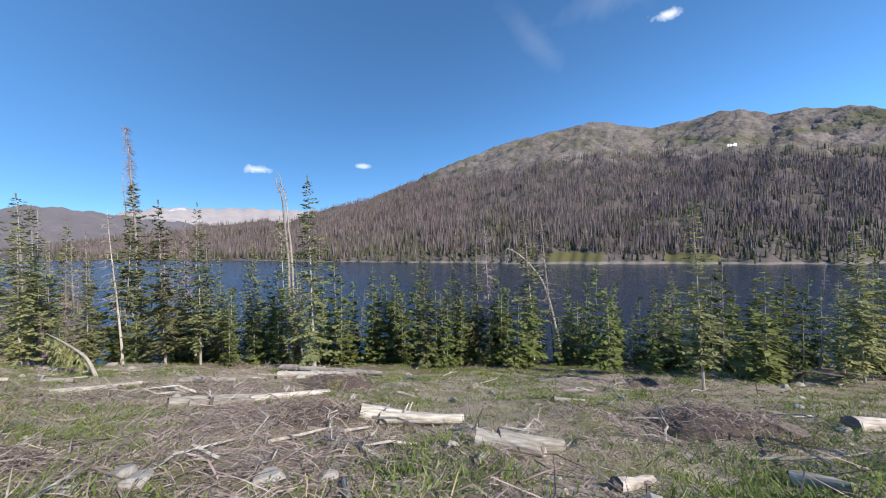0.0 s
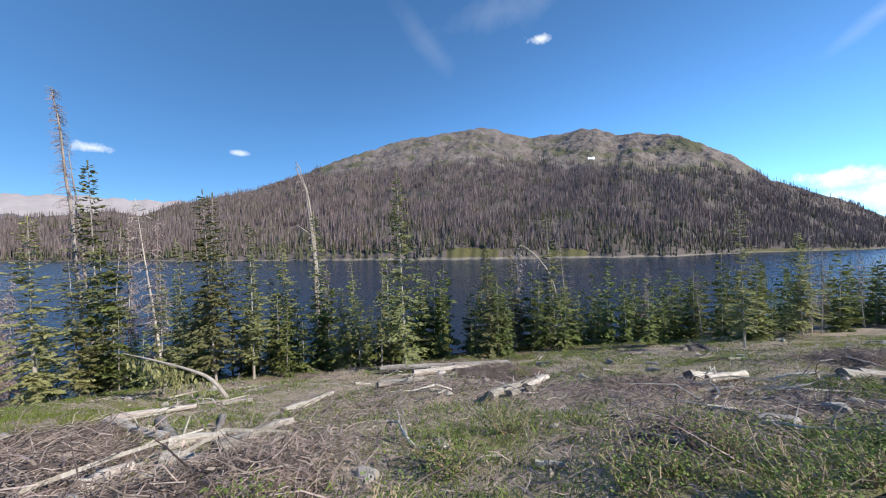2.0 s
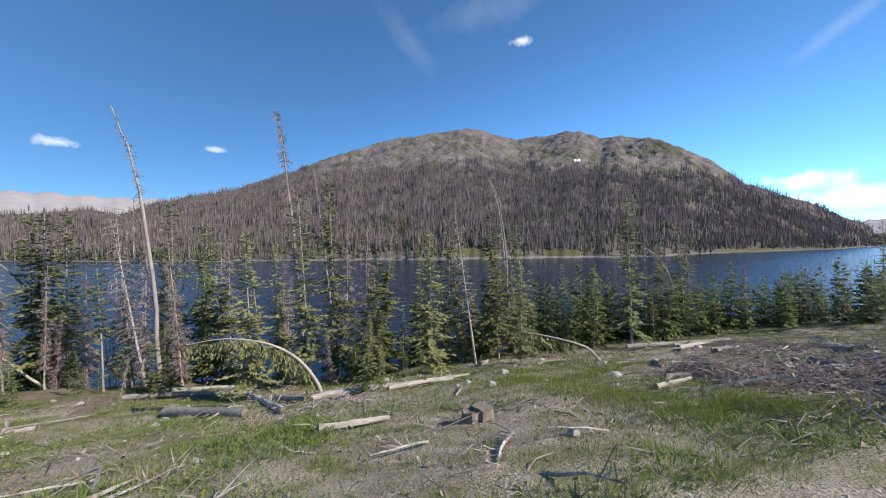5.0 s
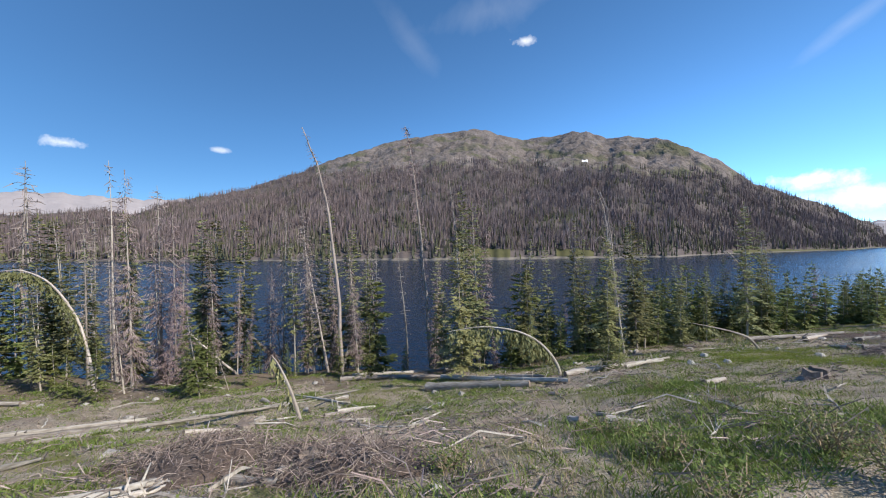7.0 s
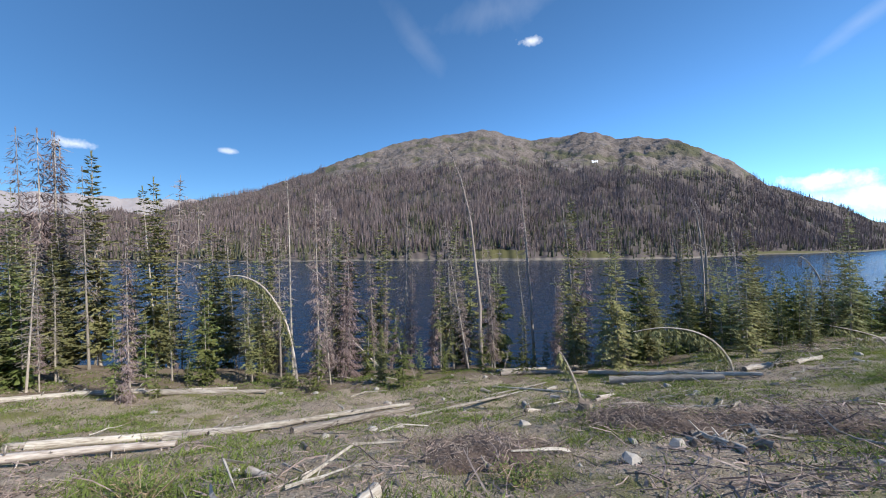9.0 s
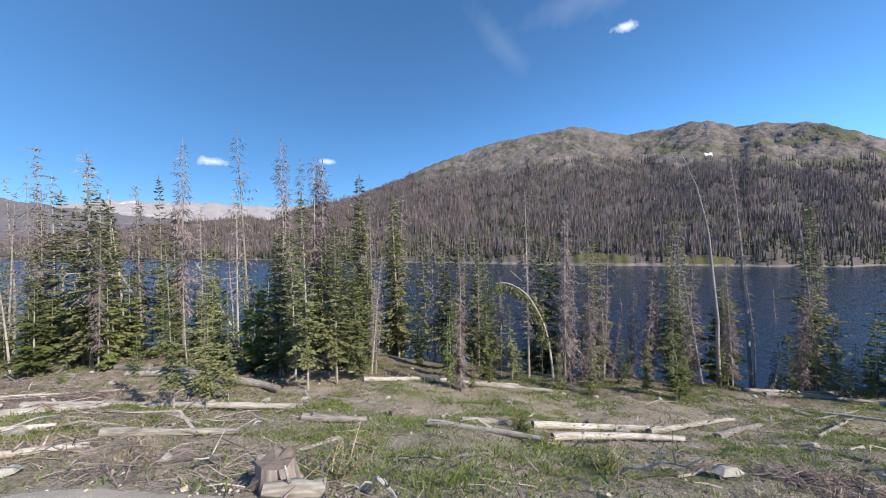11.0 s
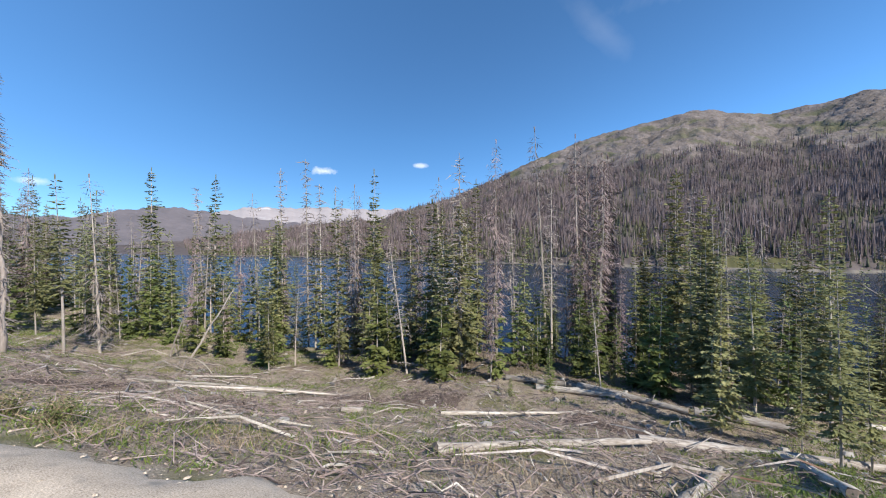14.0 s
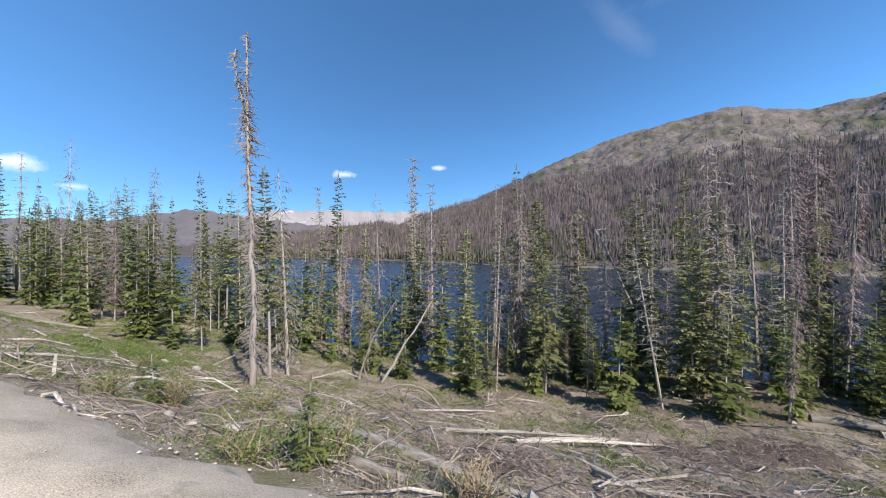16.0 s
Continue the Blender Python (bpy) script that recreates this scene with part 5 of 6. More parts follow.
for x, y, r, h in (
        (-75.3, -11.4, 0.35, 0.4), (-74.6, -11.2, 0.3, 0.35), (-76.1, -11.5, 0.3, 0.45), (-76.7, -11.6, 0.45, 0.5), (-65.4, -10.3, 0.35, 0.7),
        (-86.5, -10.9, 0.5, 0.6), (-90.8, -9.4, 0.4, 0.5), (-86, -11.2, 0.4, 0.6), (-27.5, -5.5, 0.5, 0.5), (-27.8, -6.3, 0.4, 0.5)):
    bush(x, y, r, h, 34, "yellowing green shrub growing at the edge of the road")
for x, y, r, h in (
        (-4.7, -0.6, 0.5, 0.45), (-4.9, -1.6, 0.5, 0.45), (-5.5, -1, 0.4, 0.35), (-4, -1.3, 0.45, 0.4), (-6.7, 1.2, 0.6, 0.45),
        (-8.3, -1.6, 0.5, 0.4), (-6, -1, 0.6, 0.45), (-9.5, -1.1, 0.4, 0.35), (-4.5, 7.8, 0.4, 0.35), (-7.7, -0.2, 0.45, 0.4),
        (0.9, -0.1, 0.6, 0.45), (-0.1, -0.4, 0.5, 0.4), (6.8, 3.2, 0.7, 0.5), (4.9, 1.4, 0.6, 0.4), (-2.8, -0.8, 0.45, 0.35),
        (-29, -3.5, 0.5, 0.4), (-29.1, -5, 0.5, 0.4), (-29.7, -6.4, 0.5, 0.4), (-25.7, -0.2, 0.5, 0.4), (-31.8, -4.5, 0.4, 0.3),
        (-33.3, -7, 0.35, 0.5), (-31.8, -7, 0.35, 0.5), (-40, -5.8, 0.5, 0.35), (-53.7, -7.8, 0.6, 0.45), (-45, -5.5, 0.5, 0.5)):
    bush(x, y, r, h, 36, "low green leafy shrub among the slash", M_HERB)
for x, y, r, h in (
        (-49.8, -5.7, 0.5, 0.4), (-51.1, -1.4, 0.35, 0.45), (-62.1, -8.9, 0.5, 0.4), (-60.3, -8.6, 0.6, 0.4), (-59.2, -8.2, 0.5, 0.4),
        (-54, -5.9, 0.45, 0.4), (-59.4, -4.9, 0.4, 0.3), (-51.1, -3.3, 0.35, 0.35), (-74.6, -11.1, 0.4, 0.35), (-85.5, -9.8, 0.5, 0.45),
        (-82.5, -11.4, 0.5, 0.6), (-86.5, -12, 0.4, 0.4), (-82.6, -12.2, 0.5, 0.45), (-81.9, -11.5, 0.4, 0.6)):
    bush(x, y, r, h, 36, "low green leafy shrub among the slash", M_HERB)
for x, y, r, h in (
        (-63.4, -10.1, 0.5, 0.5), (-63.8, -9.8, 0.4, 0.5), (-61, -9.6, 0.4, 0.45), (-80, -11.5, 0.4, 0.4), (-135.7, 1.7, 0.7, 0.7)):
    bush(x, y, r, h, 0, "bare brown shrub with dry upright stems", stems=60)
for x, y, h in (
        (-86.1, -11.5, 1), (-81.8, -12, 1.1), (-51, -3.4, 0.7), (-70.6, 1.2, 0.8), (-51.1, -3.3, 0.6),
        (-12.8, -3.4, 0.5), (-76.4, -11.6, 0.6), (-87.6, -11, 0.8), (-115.4, -6.9, 0.7)):
    plant(YOUNG, 4, x, y, h, wide=h * 0.3)

# loose branches and short chunks of wood


def branch_meshes(seed):
    """A crooked stem and the twigs that fork from it, each a mesh."""
    g = random.Random(seed)
    l = g.uniform(0.9, 1.6)
    pts = [Vector((l * i / 5, g.gauss(0, 0.05) * (i > 0), g.gauss(0.02, 0.035) * (i > 0))) for i in range(6)]
    stem = Shape()
    stem.tube(pts, [0.026 * (1 - 0.7 * i / 5) for i in range(6)], 5)
    out = [stem.mesh("stem", [M_LOG])]
    for _ in range(g.randrange(3, 8)):
        p = at_height(pts, g.uniform(0.25, 1))
        d = Vector((g.uniform(0.2, 1), g.uniform(-1, 1), g.uniform(-0.1, 0.7))).normalized() * g.uniform(0.12, 0.45)
        tw = Shape()
        tw.tube((p, p + d * 0.5 + Vector((0, 0, g.uniform(-0.03, 0.05))), p + d), (0.011, 0.008, 0.003), 3, caps=False)
        out.append(tw.mesh("twig", [M_LOG]))
    return out


BRANCHES = [branch_meshes(k) for k in range(14)]
for i in range(210):
    s, d = R.uniform(-9, 94), 3.2 + 13 * R.random() ** 1.4
    x, y = place(s, d + float(bend(np.float64(s))))
    ob = new("fallen_branch")
    f = R.uniform(0.45, 1.15)
    a = R.uniform(0, 6.283)
    dz = float(land(x + math.cos(a) * f, y + math.sin(a) * f)) - float(land(x, y))
    ob.matrix_basis = Matrix.Translation((x, y, float(land(x, y)) + 0.03)) @ Matrix.Rotation(a, 4, "Z") @ Matrix.Rotation(-math.atan2(dz, f) - abs(R.gauss(0, 0.1)), 4, "Y") @ Matrix.Rotation(R.uniform(-0.8, 0.8), 4, "X") @ Matrix.Scale(f, 4)
    for k, me in enumerate(BRANCHES[i % 14]):
        part("twig" if k else "stem", me, ob)
    tagged(ob, "bleached crooked branch lying on the cleared slope", "branch", "fallen branches")
for i in range(75):
    s, d = R.uniform(-9, 94), 3.6 + 14 * R.random() ** 1.2
    x, y = place(s, d + float(bend(np.float64(s))))
    a, l = R.uniform(0, 6.283), R.uniform(0.25, 0.8)
    tagged(fallen_log(x, y, x + math.cos(a) * l, y + math.sin(a) * l, R.uniform(0.045, 0.11)), "short bleached chunk of broken log on the slope", "log", "wood chunks")

# heaps of rotting slash


def slash_pile(x, y, r, h, n):
    """A low heap of dark mould with a tangle of crooked broken branches on it."""
    top = new("slash_pile")
    h, n = h * 0.7, int(n * 1.8)
    z0 = float(land(x, y))
    top.location = (x, y, z0)
    ph = R.uniform(0, 6.283)

    def rise(px, py):
        a = math.atan2(py, px)
        q = math.hypot(px, py) / (r * (1 + 0.25 * math.sin(2 * a + ph) + 0.15 * math.sin(5 * a - ph)))
        return float(land(x + px, y + py)) - z0 + h * max(0.0, 1 - q * q) * (1 + 0.4 * noise.noise(Vector((px * 2.2 + x, py * 2.2 + y, 0))))

    mound = Shape()
    rings, seg = 7, 18
    v, f = [(0, 0, rise(0, 0))], []
    for i in range(1, rings + 1):
        for k in range(seg):
            a = k / seg * 6.283
            q = r * 1.05 * i / rings * (1 + 0.25 * math.sin(2 * a + ph) + 0.15 * math.sin(5 * a - ph))
            px, py = math.cos(a) * q, math.sin(a) * q
            v.append((px, py, rise(px, py) + (R.uniform(-0.03, 0.05) if i < rings else -0.06)))
    f += [(0, 1 + k, 1 + (k + 1) % seg) for k in range(seg)]
    f += [(1 + i * seg + k, 1 + (i + 1) * seg + k, 1 + (i + 1) * seg + (k + 1) % seg, 1 + i * seg + (k + 1) % seg) for i in range(rings - 1) for k in range(seg)]
    mound.add(v, f)
    part("mound", mound.mesh("mound", [M_MOULD], smooth=True), top)
    tg = Shape()
    for i in range(n):
        q, a = r * 1.15 * math.sqrt(R.random()), R.uniform(0, 6.283)
        p = Vector((math.cos(a) * q, math.sin(a) * q, 0))
        p.z = rise(p.x, p.y) + R.uniform(-0.02, 0.12)
        l, b = R.uniform(0.06, 0.3) * (2.4 if R.random() < 0.06 else 1), R.uniform(0, 6.283)
        d = Vector((math.cos(b), math.sin(b), R.gauss(0.05, 0.38))).normalized() * l
        w = R.uniform(0.0025, 0.006) * (1.3 if l > 0.5 else 1)
        m = p + d * 0.5 + Vector((R.gauss(0, 0.13), R.gauss(0, 0.13), R.gauss(0.05, 0.1))) * l
        if i % 5 == 0:
            tg.tube((p, m, p + d), (w * 1.6, w * 1.3, w * 0.6), 4, caps=False)
        else:
            s = d.cross(Vector((R.uniform(-1, 1), R.uniform(-1, 1), 1))).normalized() * w
            tg.add((p - s, p + s, m + s, m - s, p + d + s * 0.4, p + d - s * 0.4), ((0, 1, 2, 3), (3, 2, 4, 5)))
    tagged(part("branch_tangle", tg.mesh("branch_tangle", [M_SLASH]), top), kind="stuff")
    return tagged(top, "dark heap of rotting slash and crooked broken branches", "brush pile", "slash piles")


for x, y, r, h, n in (
        (-14.1, 1.6, 1.3, 0.35, 900), (-13.2, -0.1, 1.5, 0.4, 1200), (-13.5, -2.2, 1.1, 0.3, 900), (-10.8, -0.4, 1.2, 0.25, 700), (-13.7, -3.6, 0.7, 0.2, 500),
        (-14.5, -0.6, 1.2, 0.25, 900), (-12.3, -0.9, 1, 0.25, 800), (-13.4, 1.1, 1, 0.25, 700), (-13.2, 0.2, 1.1, 0.25, 900), (-9.9, -0, 0.8, 0.2, 700),
        (-4.7, 0.1, 0.6, 0.2, 400), (5.2, 5.8, 1.2, 0.35, 500), (5.1, 5.5, 1.3, 0.4, 700), (-2.5, 4, 1, 0.2, 600), (5.9, 12.8, 0.9, 0.3, 300),
        (-40.2, -4, 1.3, 0.3, 900)):
    slash_pile(x, y, r, h, n)
for x, y, r, h, n in (
        (-35.8, -2.5, 1.3, 0.3, 700), (-46.8, -6, 0.8, 0.2, 700), (-36.2, -2.2, 1, 0.3, 700), (-33.8, -3.2, 1.1, 0.25, 700), (-5.2, 9, 1.6, 0.4, 500),
        (-33.1, -3.9, 1, 0.15, 600), (-73.8, -0.1, 1.4, 0.18, 700), (-67, -0.9, 1.2, 0.2, 600), (-80.6, -8.5, 1.2, 0.18, 700), (-75.9, -1.8, 1.3, 0.2, 700),
        (-76.5, -7.3, 1, 0.15, 500)):
    slash_pile(x, y, r, h, n)

# ---------------------------------------------------------------- slash, grass and stones, past counting
rng = np.random.default_rng(21)


def slope_points(n, d_lo, d_hi, chance, s_lo=-16, s_hi=112, near=1.0):
    s = rng.uniform(s_lo, s_hi, n * 6)
    d = d_lo + (d_hi - d_lo) * rng.uniform(0, 1, n * 6) ** near
    x, y = place(s, d + bend(s))
    keep = (rng.uniform(0, 1, n * 6) < chance(x, y, s, d)) & ((d > edge(s) + 0.1) | (d_lo < 0))
    i = np.flatnonzero(keep)[:n]
    return x[i], y[i], land(x[i], y[i]), s[i], d[i]


def green(x, y):
    """Where grass has taken over between the slash."""
    s, d = along(x, y)
    return np.clip(0.5 + 0.75 * fractal(x, y, 4.0, 4, 17.0), 0, 1) * np.interp(s, (-20, 0, 20, 56, 64, 82, 100), (0.9, 0.85, 1, 0.9, 0.4, 0.35, 0.6))


PILES = (
        (-14.1, 1.6, 2.47), (-13.2, -0.1, 2.85), (-13.5, -2.2, 2.09), (-10.8, -0.4, 2.28), (-13.7, -3.6, 2),
        (-14.5, -0.6, 2.28), (-12.3, -0.9, 2), (-13.4, 1.1, 2), (-13.2, 0.2, 2.09), (-9.9, -0, 2),
        (-4.7, 0.1, 2), (5.2, 5.8, 2.28), (5.1, 5.5, 2.47), (-2.5, 4, 2), (5.9, 12.8, 2),
        (-40.2, -4, 2.47), (-35.8, -2.5, 2.47), (-46.8, -6, 2), (-36.2, -2.2, 2), (-33.8, -3.2, 2.09),
        (-5.2, 9, 3.04), (-33.1, -3.9, 2), (-73.8, -0.1, 2.66), (-67, -0.9, 2.28), (-80.6, -8.5, 2.28),
        (-75.9, -1.8, 2.47), (-76.5, -7.3, 2))


def slash(x, y, s=None, d=None):
    out = 0.12 + 0.75 * np.clip(1 - green(x, y) * 1.2, 0, 1)
    for px, py, pr in PILES:
        out = out + 1.2 * np.exp(-((x - px) ** 2 + (y - py) ** 2) / (0.5 * pr * pr))
    return np.clip(out, 0, 1)


def heap(x, y):
    out = np.zeros_like(x)
    for px, py, pr in PILES[:7]:
        out = out + 0.3 * np.exp(-((x - px) ** 2 + (y - py) ** 2) / (0.4 * pr * pr))
    return out


def sticks(name, label, n, lo, hi, r_lo, r_hi, mat, d_lo=2.6, d_hi=23, near=1.7, chance=slash, tilt=0.22, flat=False, s_lo=-16, s_hi=112):
    x, y, z, s, d = slope_points(n, d_lo, d_hi, chance, s_lo, s_hi, near)
    n = len(x)
    a, l = rng.uniform(0, 2 * np.pi, n), rng.uniform(lo, hi, n)
    r = rng.uniform(r_lo, r_hi, n)
    w = np.stack([np.cos(a), np.sin(a), np.zeros(n)], -1)
    q0, q1 = np.stack([x, y], -1) - w[:, :2] * l[:, None] / 2, np.stack([x, y], -1) + w[:, :2] * l[:, None] / 2
    up = rng.uniform(0, 1, n) ** 2 * heap(x, y) + r
    z0, z1 = land(q0[:, 0], q0[:, 1]) + up, land(q1[:, 0], q1[:, 1]) + up
    z1 = z1 + np.abs(rng.normal(0, tilt, n)) * l
    p0, p1 = np.c_[q0, z0], np.c_[q1, z1]
    side = np.stack([-np.sin(a), np.cos(a), np.zeros(n)], -1)
    upv = np.array((0, 0, 1.0))
    pm = p0 + (p1 - p0) * rng.uniform(0.35, 0.65, (n, 1)) + side * (rng.normal(0, 0.12, n) * l)[:, None] + upv * (np.abs(rng.normal(0, 0.07, n)) * l)[:, None]
    ring = ((p0, 1.0), (pm, 0.85), (p1, 0.4))
    V = []
    if flat:
        tip = side * rng.uniform(0.3, 1, (n, 1)) + upv * rng.uniform(-0.8, 0.8, (n, 1))
        for p, f in ring:
            V += [p - tip * (r * f)[:, None], p + tip * (r * f)[:, None]]
        quads = ((0, 1, 3, 2), (2, 3, 5, 4))
    else:
        for p, f in ring:
            for k in range(3):
                t = 2 * np.pi * k / 3
                V.append(p + (side * np.cos(t) + upv * np.sin(t)) * (r * f)[:, None])
        quads = [(o + k, o + (k + 1) % 3, o + 3 + (k + 1) % 3, o + 3 + k) for o in (0, 3) for k in range(3)]
    m = len(V)
    V = np.stack(V, 1).reshape(-1, 3)
    i0 = np.arange(n)[:, None] * m
    F = np.stack([i0 + np.array(q) for q in quads], 1).reshape(-1, 4)
    return tagged(new(name, fast_mesh(name, V, F, [mat])), label, "slash", kind="stuff")


sticks("slash_twigs", "grey brittle twigs and small branches strewn over the slope", 70000, 0.05, 0.3, 0.003, 0.008, M_TWIG, flat=True, tilt=0.35, near=1.9)
sticks("slash_branches", "bleached broken branches lying in the slash", 7000, 0.2, 0.8, 0.006, 0.015, M_TWIG, tilt=0.25)
sticks("slash_twigs", "thick litter of pale dry twigs on the slope", 26000, 0.06, 0.32, 0.003, 0.008, M_TWIG, d_lo=2.2, d_hi=11, near=1.1, flat=True, tilt=0.35, s_lo=-3, s_hi=12)
sticks("slash_twigs", "thick litter of dry twigs before the trees", 24000, 0.08, 0.45, 0.003, 0.009, M_TWIG, d_lo=3.2, d_hi=17, near=1.1, flat=True, tilt=0.3, s_lo=56, s_hi=98)
sticks("slash_branches", "tangle of bleached branches before the trees", 1900, 0.25, 1.0, 0.005, 0.015, M_TWIG, d_lo=3.6, d_hi=17, near=1.0, tilt=0.2, s_lo=56, s_hi=98)
sticks("slash_poles", "broken grey poles before the trees", 90, 0.9, 3.0, 0.015, 0.035, M_LOG, d_lo=4.5, d_hi=17, near=1.0, tilt=0.05, s_lo=58, s_hi=96)
sticks("slash_poles", "thin bleached poles among the slash", 170, 0.8, 2.0, 0.02, 0.04, M_LOG, d_lo=4.5, tilt=0.06)


def chips(name, label, n, lo, hi, mat, chance, d_hi=23):
    """Flakes of bark, rotten wood and litter lying loose."""
    x, y, z, s, d = slope_points(n, 2.3, d_hi, chance, near=1.3)
    n = len(x)
    a, l = rng.uniform(0, 6.283, n), rng.uniform(lo, hi, n)
    u = np.stack([np.cos(a), np.sin(a), rng.normal(0, 0.5, n)], -1) * l[:, None]
    v = np.stack([-np.sin(a), np.cos(a), rng.normal(0, 0.6, n)], -1) * (l * rng.uniform(0.2, 0.7, n))[:, None]
    c = np.stack([x, y, z + 0.5 * l * rng.uniform(0.2, 1, n) + rng.uniform(0, 1, n) ** 2 * heap(x, y)], -1)
    V = np.stack([c - u - v * 0.6, c + u * 0.8 - v, c + u + v * 0.7, c - u * 0.7 + v], 1).reshape(-1, 3)
    return tagged(new(name, fast_mesh(name, V, np.arange(n * 4).reshape(-1, 4), [mat])), label, "litter", kind="stuff")


chips("bark_litter", "loose bark flakes and rotten wood litter on the soil", 70000, 0.01, 0.045, M_CHIP, lambda x, y, s, d: 0.35 + 0.65 * slash(x, y))


def blades(name, label, n, per, h_lo, h_hi, width, mat, chance, d_hi=24, near=1.5, d_lo=2.3, spread_r=0.13, lean=0.45, cat="grass", leaf=False):
    x, y, z, s, d = slope_points(n, d_lo, d_hi, chance, near=near)
    n = len(x)
    k = n * per
    bx = np.repeat(x, per) + rng.normal(0, spread_r, k)
    by = np.repeat(y, per) + rng.normal(0, spread_r, k)
    bz = land(bx, by) - 0.02
    h = np.repeat(rng.uniform(h_lo, h_hi, n), per) * rng.uniform(0.5, 1.15, k)
    a = rng.uniform(0, 2 * np.pi, k)
    dx, dy = rng.normal(0, lean, k) * h, rng.normal(0, lean, k) * h
    w = width * rng.uniform(0.6, 1.3, k) * (0.7 + 0.5 * np.repeat(np.clip(d / 12, 0, 2), per))
    sx, sy = np.cos(a) * w, np.sin(a) * w
    if leaf:
        V = np.stack([np.stack([bx, by, bz], -1), np.stack([bx + dx * 0.5 + sx, by + dy * 0.5 + sy, bz + h * 0.6], -1),
                      np.stack([bx + dx, by + dy, bz + h], -1), np.stack([bx + dx * 0.5 - sx, by + dy * 0.5 - sy, bz + h * 0.6], -1)], 1).reshape(-1, 3)
        F = np.arange(k * 4).reshape(-1, 4)
    else:
        V = np.stack([np.stack([bx - sx, by - sy, bz], -1), np.stack([bx + sx, by + sy, bz], -1), np.stack([bx + dx, by + dy, bz + h], -1)], 1).reshape(-1, 3)
        F = np.arange(k * 3).reshape(-1, 3)
    return tagged(new(name, fast_mesh(name, V, F, [mat])), label, cat, kind="stuff")


blades("grass", "green meadow grass growing between the logs", 21000, 15, 0.04, 0.15, 0.0042, M_GRASS, lambda x, y, s, d: green(x, y) ** 1.5)
blades("grass", "sparse dry grass over the whole slope", 5000, 6, 0.06, 0.2, 0.0035, M_DRY, lambda x, y, s, d: 0.6 + 0 * x)
blades("weeds", "low leafy weeds and herbs on the slope", 21000, 12, 0.04, 0.16, 0.011, M_HERB, lambda x, y, s, d: np.clip(0.15 + 0.8 * fractal(x, y, 7.0, 4, 9.0), 0.03, 1) * np.interp(s, (-20, 10, 20, 45, 58, 66, 82, 100), (1, 1, 1.6, 1.6, 1, 0.4, 1.0, 1.3)), lean=0.8, spread_r=0.16, cat="weeds", leaf=True)
WEEDY = (
        (-4.7, -0.6, 1), (-4.9, -1.6, 1), (-3.8, -1.1, 1), (-7.7, 0.9, 1.2), (-7.9, -1.3, 1.2),
        (-6, -1, 1.2), (-2.9, -0.8, 1.1), (4.3, 1.3, 1.3), (5.8, 2.1, 1.2), (-0, 1.7, 1),
        (1.6, 7.8, 1.2), (-2.7, 1.5, 1.1), (-29, -3.5, 1.2), (-29.2, -5.7, 1.2), (-24.9, -0.5, 1.2),
        (-25.9, -4.7, 1.2), (-53.7, -7.8, 1.1), (-49.8, -5.7, 1), (-45, -5.5, 0.9), (-62.1, -8.9, 1),
        (-60.5, -8.3, 1.2), (-59, -7.7, 1), (-54.3, -6.4, 1), (-58.1, -4, 1), (-74.4, -10.8, 0.8),
        (-89.5, -9.9, 1), (-84.3, -10.9, 1), (-82.3, -11.6, 1), (-113.3, -8, 1), (-80.9, -12, 0.9),
        (-61.1, -1.2, 1.2), (-62.8, -2.2, 0.9), (-73.4, -9.7, 1), (-85.3, -10.9, 1), (-82, -12, 0.9),
        (-67.8, -1.7, 1.1), (-73.7, -3.6, 1.2), (-7.1, -1.2, 1.1), (-58.2, -2.4, 1.1), (-64.2, -9.3, 1),
        (-86.5, -9.8, 1.4), (-88.6, -9.6, 1.4), (-91.5, -8.8, 1.5), (-94.5, -8.0, 1.6), (-84.5, -9.6, 1.2), (-98, -7, 1.8),
        (-73.3, -1.2, 1.2), (-63.7, -5.7, 1.2), (-59.7, -7.4, 1.2), (-57.7, -8.1, 1.1), (-57.1, -7, 1.1),
        (-55.6, -7.7, 1), (-51.2, -7.1, 1.1), (-60.2, -8.1, 1.1), (-61.4, -6.5, 1.1), (-58.2, -3.6, 1.2))


def weedy(x, y, s, d):
    out = 0.0 * x
    for px, py, pr in WEEDY:
        out = np.maximum(out, np.exp(-((x - px) ** 2 + (y - py) ** 2) / (pr * pr)))
    return out * np.clip(0.4 + 1.6 * fractal(x, y, 1.2, 3, 31.0), 0.02, 1)


blades("weeds", "thick patches of leafy green weeds between the logs", 20000, 15, 0.05, 0.18, 0.011, M_HERB, weedy, d_hi=15, near=1.0, lean=0.7, spread_r=0.17, cat="weeds", leaf=True)
blades("dry_stalks", "tall dry stalks beside the road", 90, 30, 0.25, 0.55, 0.005, M_DRY, lambda x, y, s, d: np.clip(fractal(x, y, 2.0, 3, 20.0), 0, 1), d_hi=6, near=1.0, spread_r=0.18, cat="weeds")


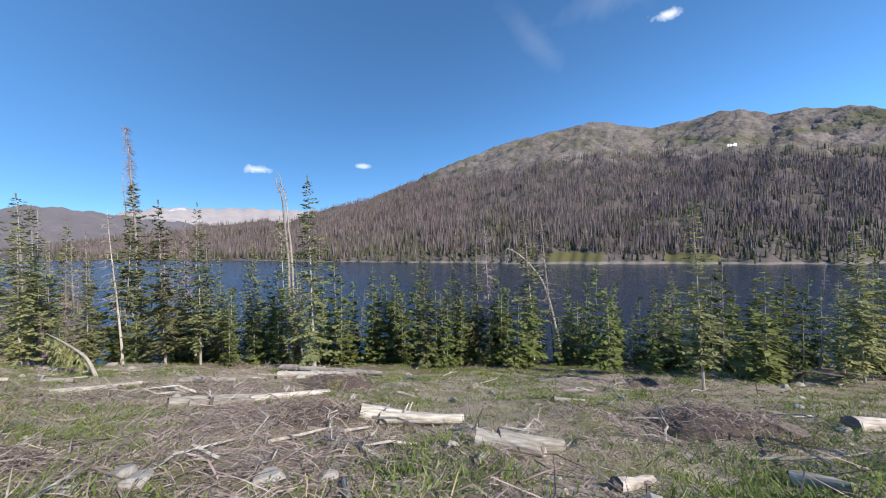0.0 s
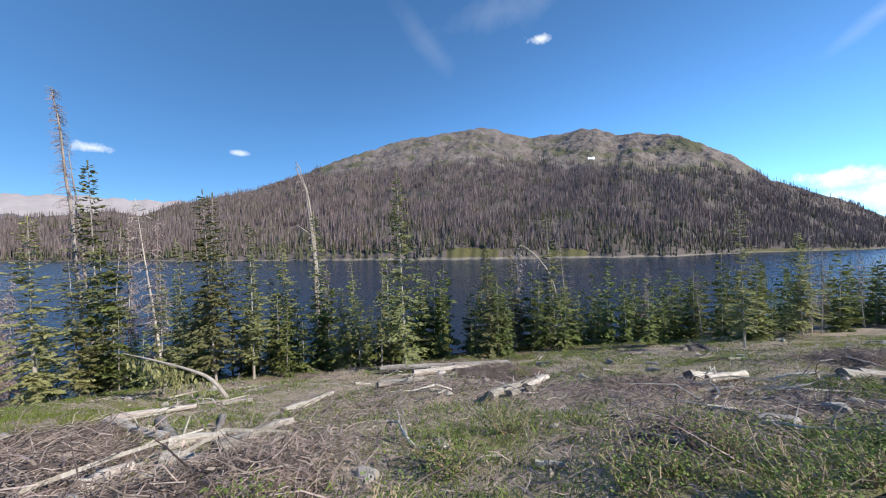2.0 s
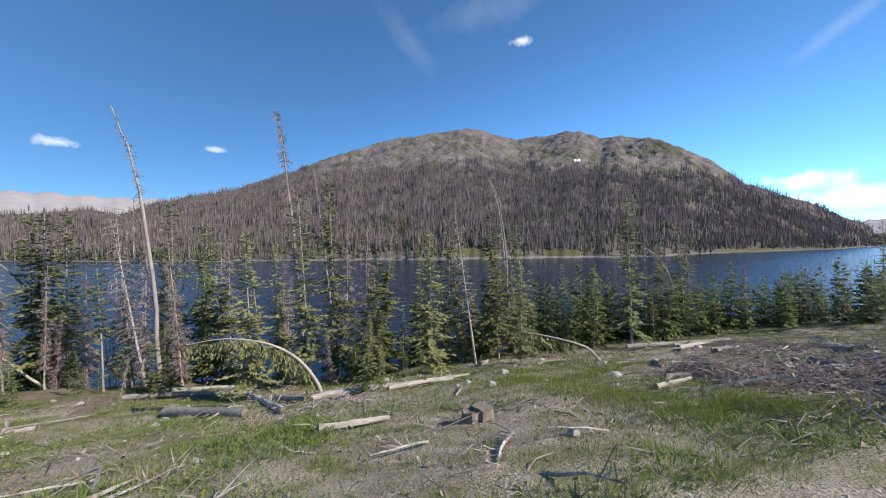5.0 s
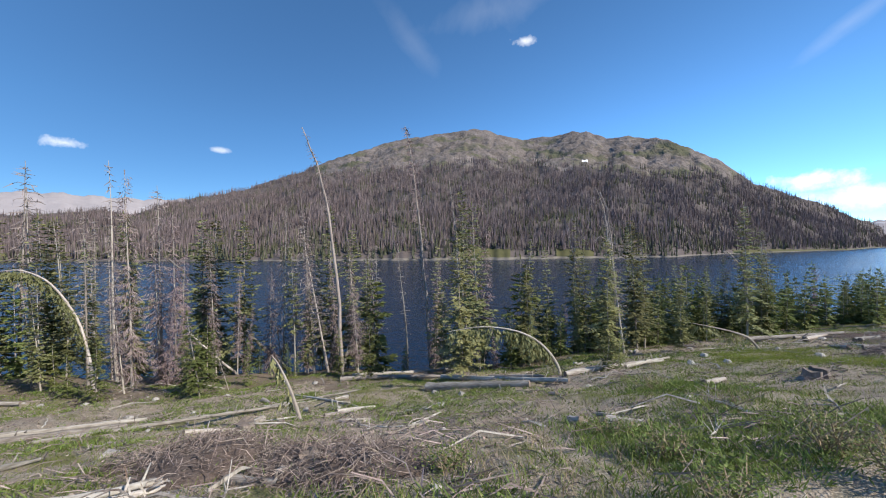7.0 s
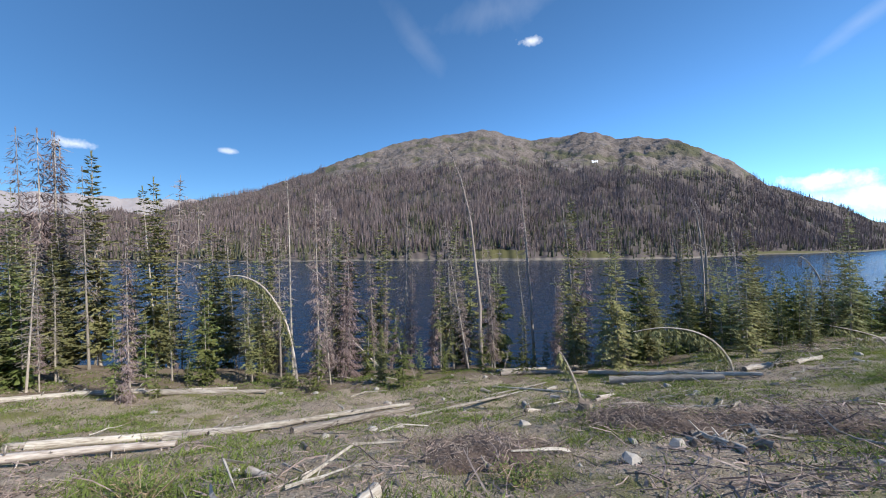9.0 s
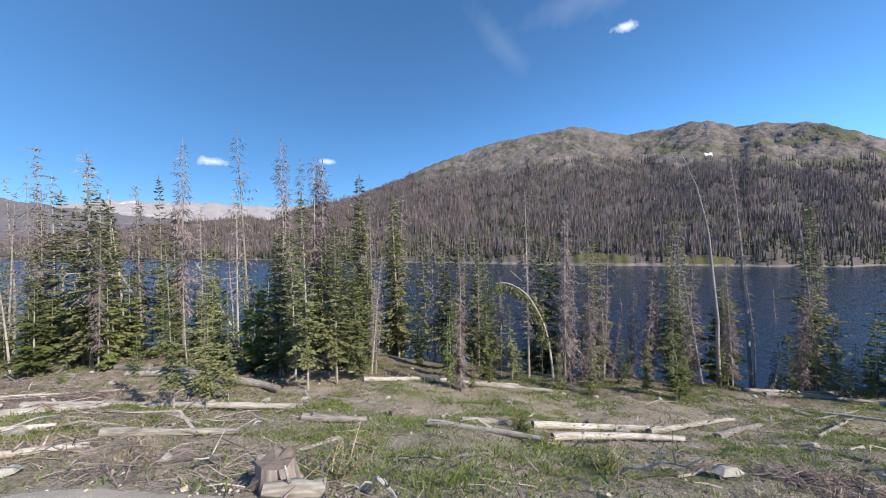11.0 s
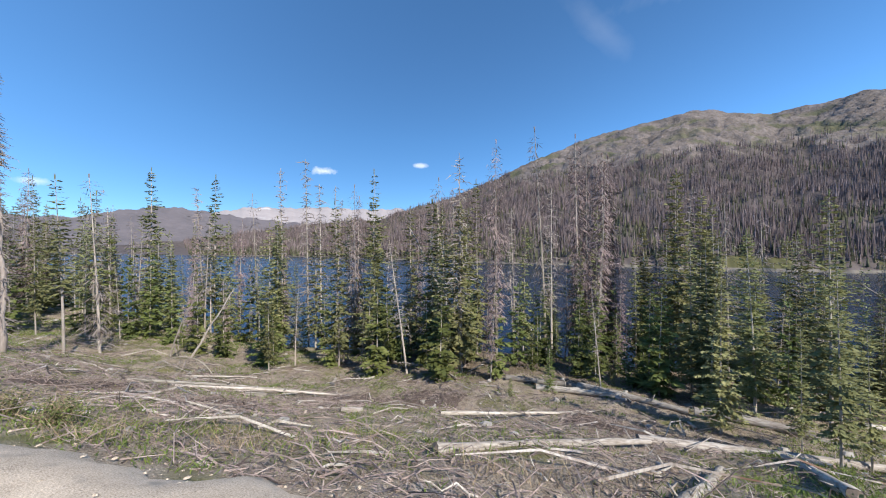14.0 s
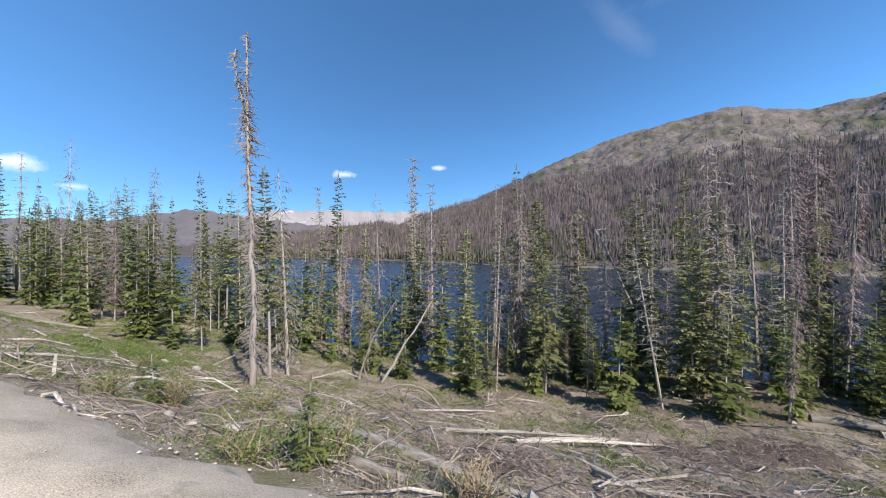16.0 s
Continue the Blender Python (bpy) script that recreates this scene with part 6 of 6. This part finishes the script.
def clump(x0, y0, n, r, h_lo, h_hi, width, mat, label, cat="grass"):
    """One tuft of tall grass or dry stalks."""
    bx, by = x0 + rng.normal(0, r, n), y0 + rng.normal(0, r * 0.6, n)
    bz = land(bx, by) - 0.02
    h, a = rng.uniform(h_lo, h_hi, n), rng.uniform(0, 6.283, n)
    dx, dy = rng.normal(0, 0.3, n) * h, rng.normal(0, 0.3, n) * h
    sx, sy = np.cos(a) * width, np.sin(a) * width
    V = np.stack([np.stack([bx - sx, by - sy, bz], -1), np.stack([bx + sx, by + sy, bz], -1), np.stack([bx + dx, by + dy, bz + h], -1)], 1).reshape(-1, 3)
    return tagged(new("grass_tuft", fast_mesh("grass_tuft", V, np.arange(n * 3).reshape(-1, 3), [mat])), label, cat, "roadside tufts", kind="stuff")


for x, y, n, r in (
        (-18.5, -0.4, 700, 0.6), (-19.1, 1.3, 800, 0.7), (-19.1, 3.5, 800, 0.8), (-18, 5.4, 800, 0.8), (-16.2, 5, 700, 0.8),
        (-16.9, -1.4, 700, 0.5), (-22.1, 5.4, 700, 0.9), (-19.2, 3.3, 900, 0.9), (-17.1, 3.5, 900, 0.9), (-17.7, -0, 900, 0.7),
        (-16.8, -1.6, 900, 0.5), (-16.4, -2.3, 900, 0.45), (-17.8, -1.8, 700, 0.5), (-15.4, 4.7, 700, 0.9), (-25.1, 2, 220, 1),
        (-21.3, 2.5, 260, 1.1), (-18.3, 0.9, 260, 1.2), (-33.5, -7.1, 700, 0.28), (-32, -7.1, 500, 0.3), (-75.6, -11.7, 450, 0.3)):
    clump(x, y, n * 2, r, 0.06, 0.22, 0.004, M_GRASS, "tuft of tall green grass among the slash")


def pebbles(name, label, n, d_lo, d_hi, r_lo, r_hi, mat, chance):
    x, y, z, s, d = slope_points(n, d_lo, d_hi, chance)
    n = len(x)
    z = np.where(d < edge(s), z + 0.015 + 0.03 * np.clip(d - 1.6, 0, 1), z)
    r = r_lo + (r_hi - r_lo) * rng.uniform(0, 1, n) ** 4
    a = np.arange(6) * (math.pi / 3)
    shell = np.concatenate([np.stack([np.cos(a), np.sin(a), 0.1 * np.sin(3 * a)], -1), np.stack([0.55 * np.cos(a[::2]), 0.55 * np.sin(a[::2]), np.full(3, 0.52)], -1)])
    V = np.stack([x, y, z + r * 0.2], -1)[:, None] + (shell[None] * rng.uniform(0.75, 1.2, (n, 9, 1)) * rng.uniform(0.7, 1.25, (n, 1, 3))) * r[:, None, None]
    f = np.array([(0, 1, 6), (1, 7, 6), (1, 2, 7), (2, 3, 7), (3, 8, 7), (3, 4, 8), (4, 5, 8), (5, 6, 8), (5, 0, 6), (6, 7, 8)])
    F = (np.arange(n)[:, None, None] * 9 + f[None]).reshape(-1, 3)
    return tagged(new(name, fast_mesh(name, V.reshape(-1, 3), F, [mat])), label, "stones", kind="stuff")


pebbles("gravel", "loose stones on the gravel road and its edge", 13000, -2.2, 4.4, 0.006, 0.032, M_ROAD, lambda x, y, s, d: np.where(d > edge(s) + 0.5, 0, 0.4 + 0.6 * (d > 0.8)))
pebbles("stones", "scattered stones on the slope", 900, 2.5, 22, 0.02, 0.2, M_ROCK, lambda x, y, s, d: 1 + 0 * x)
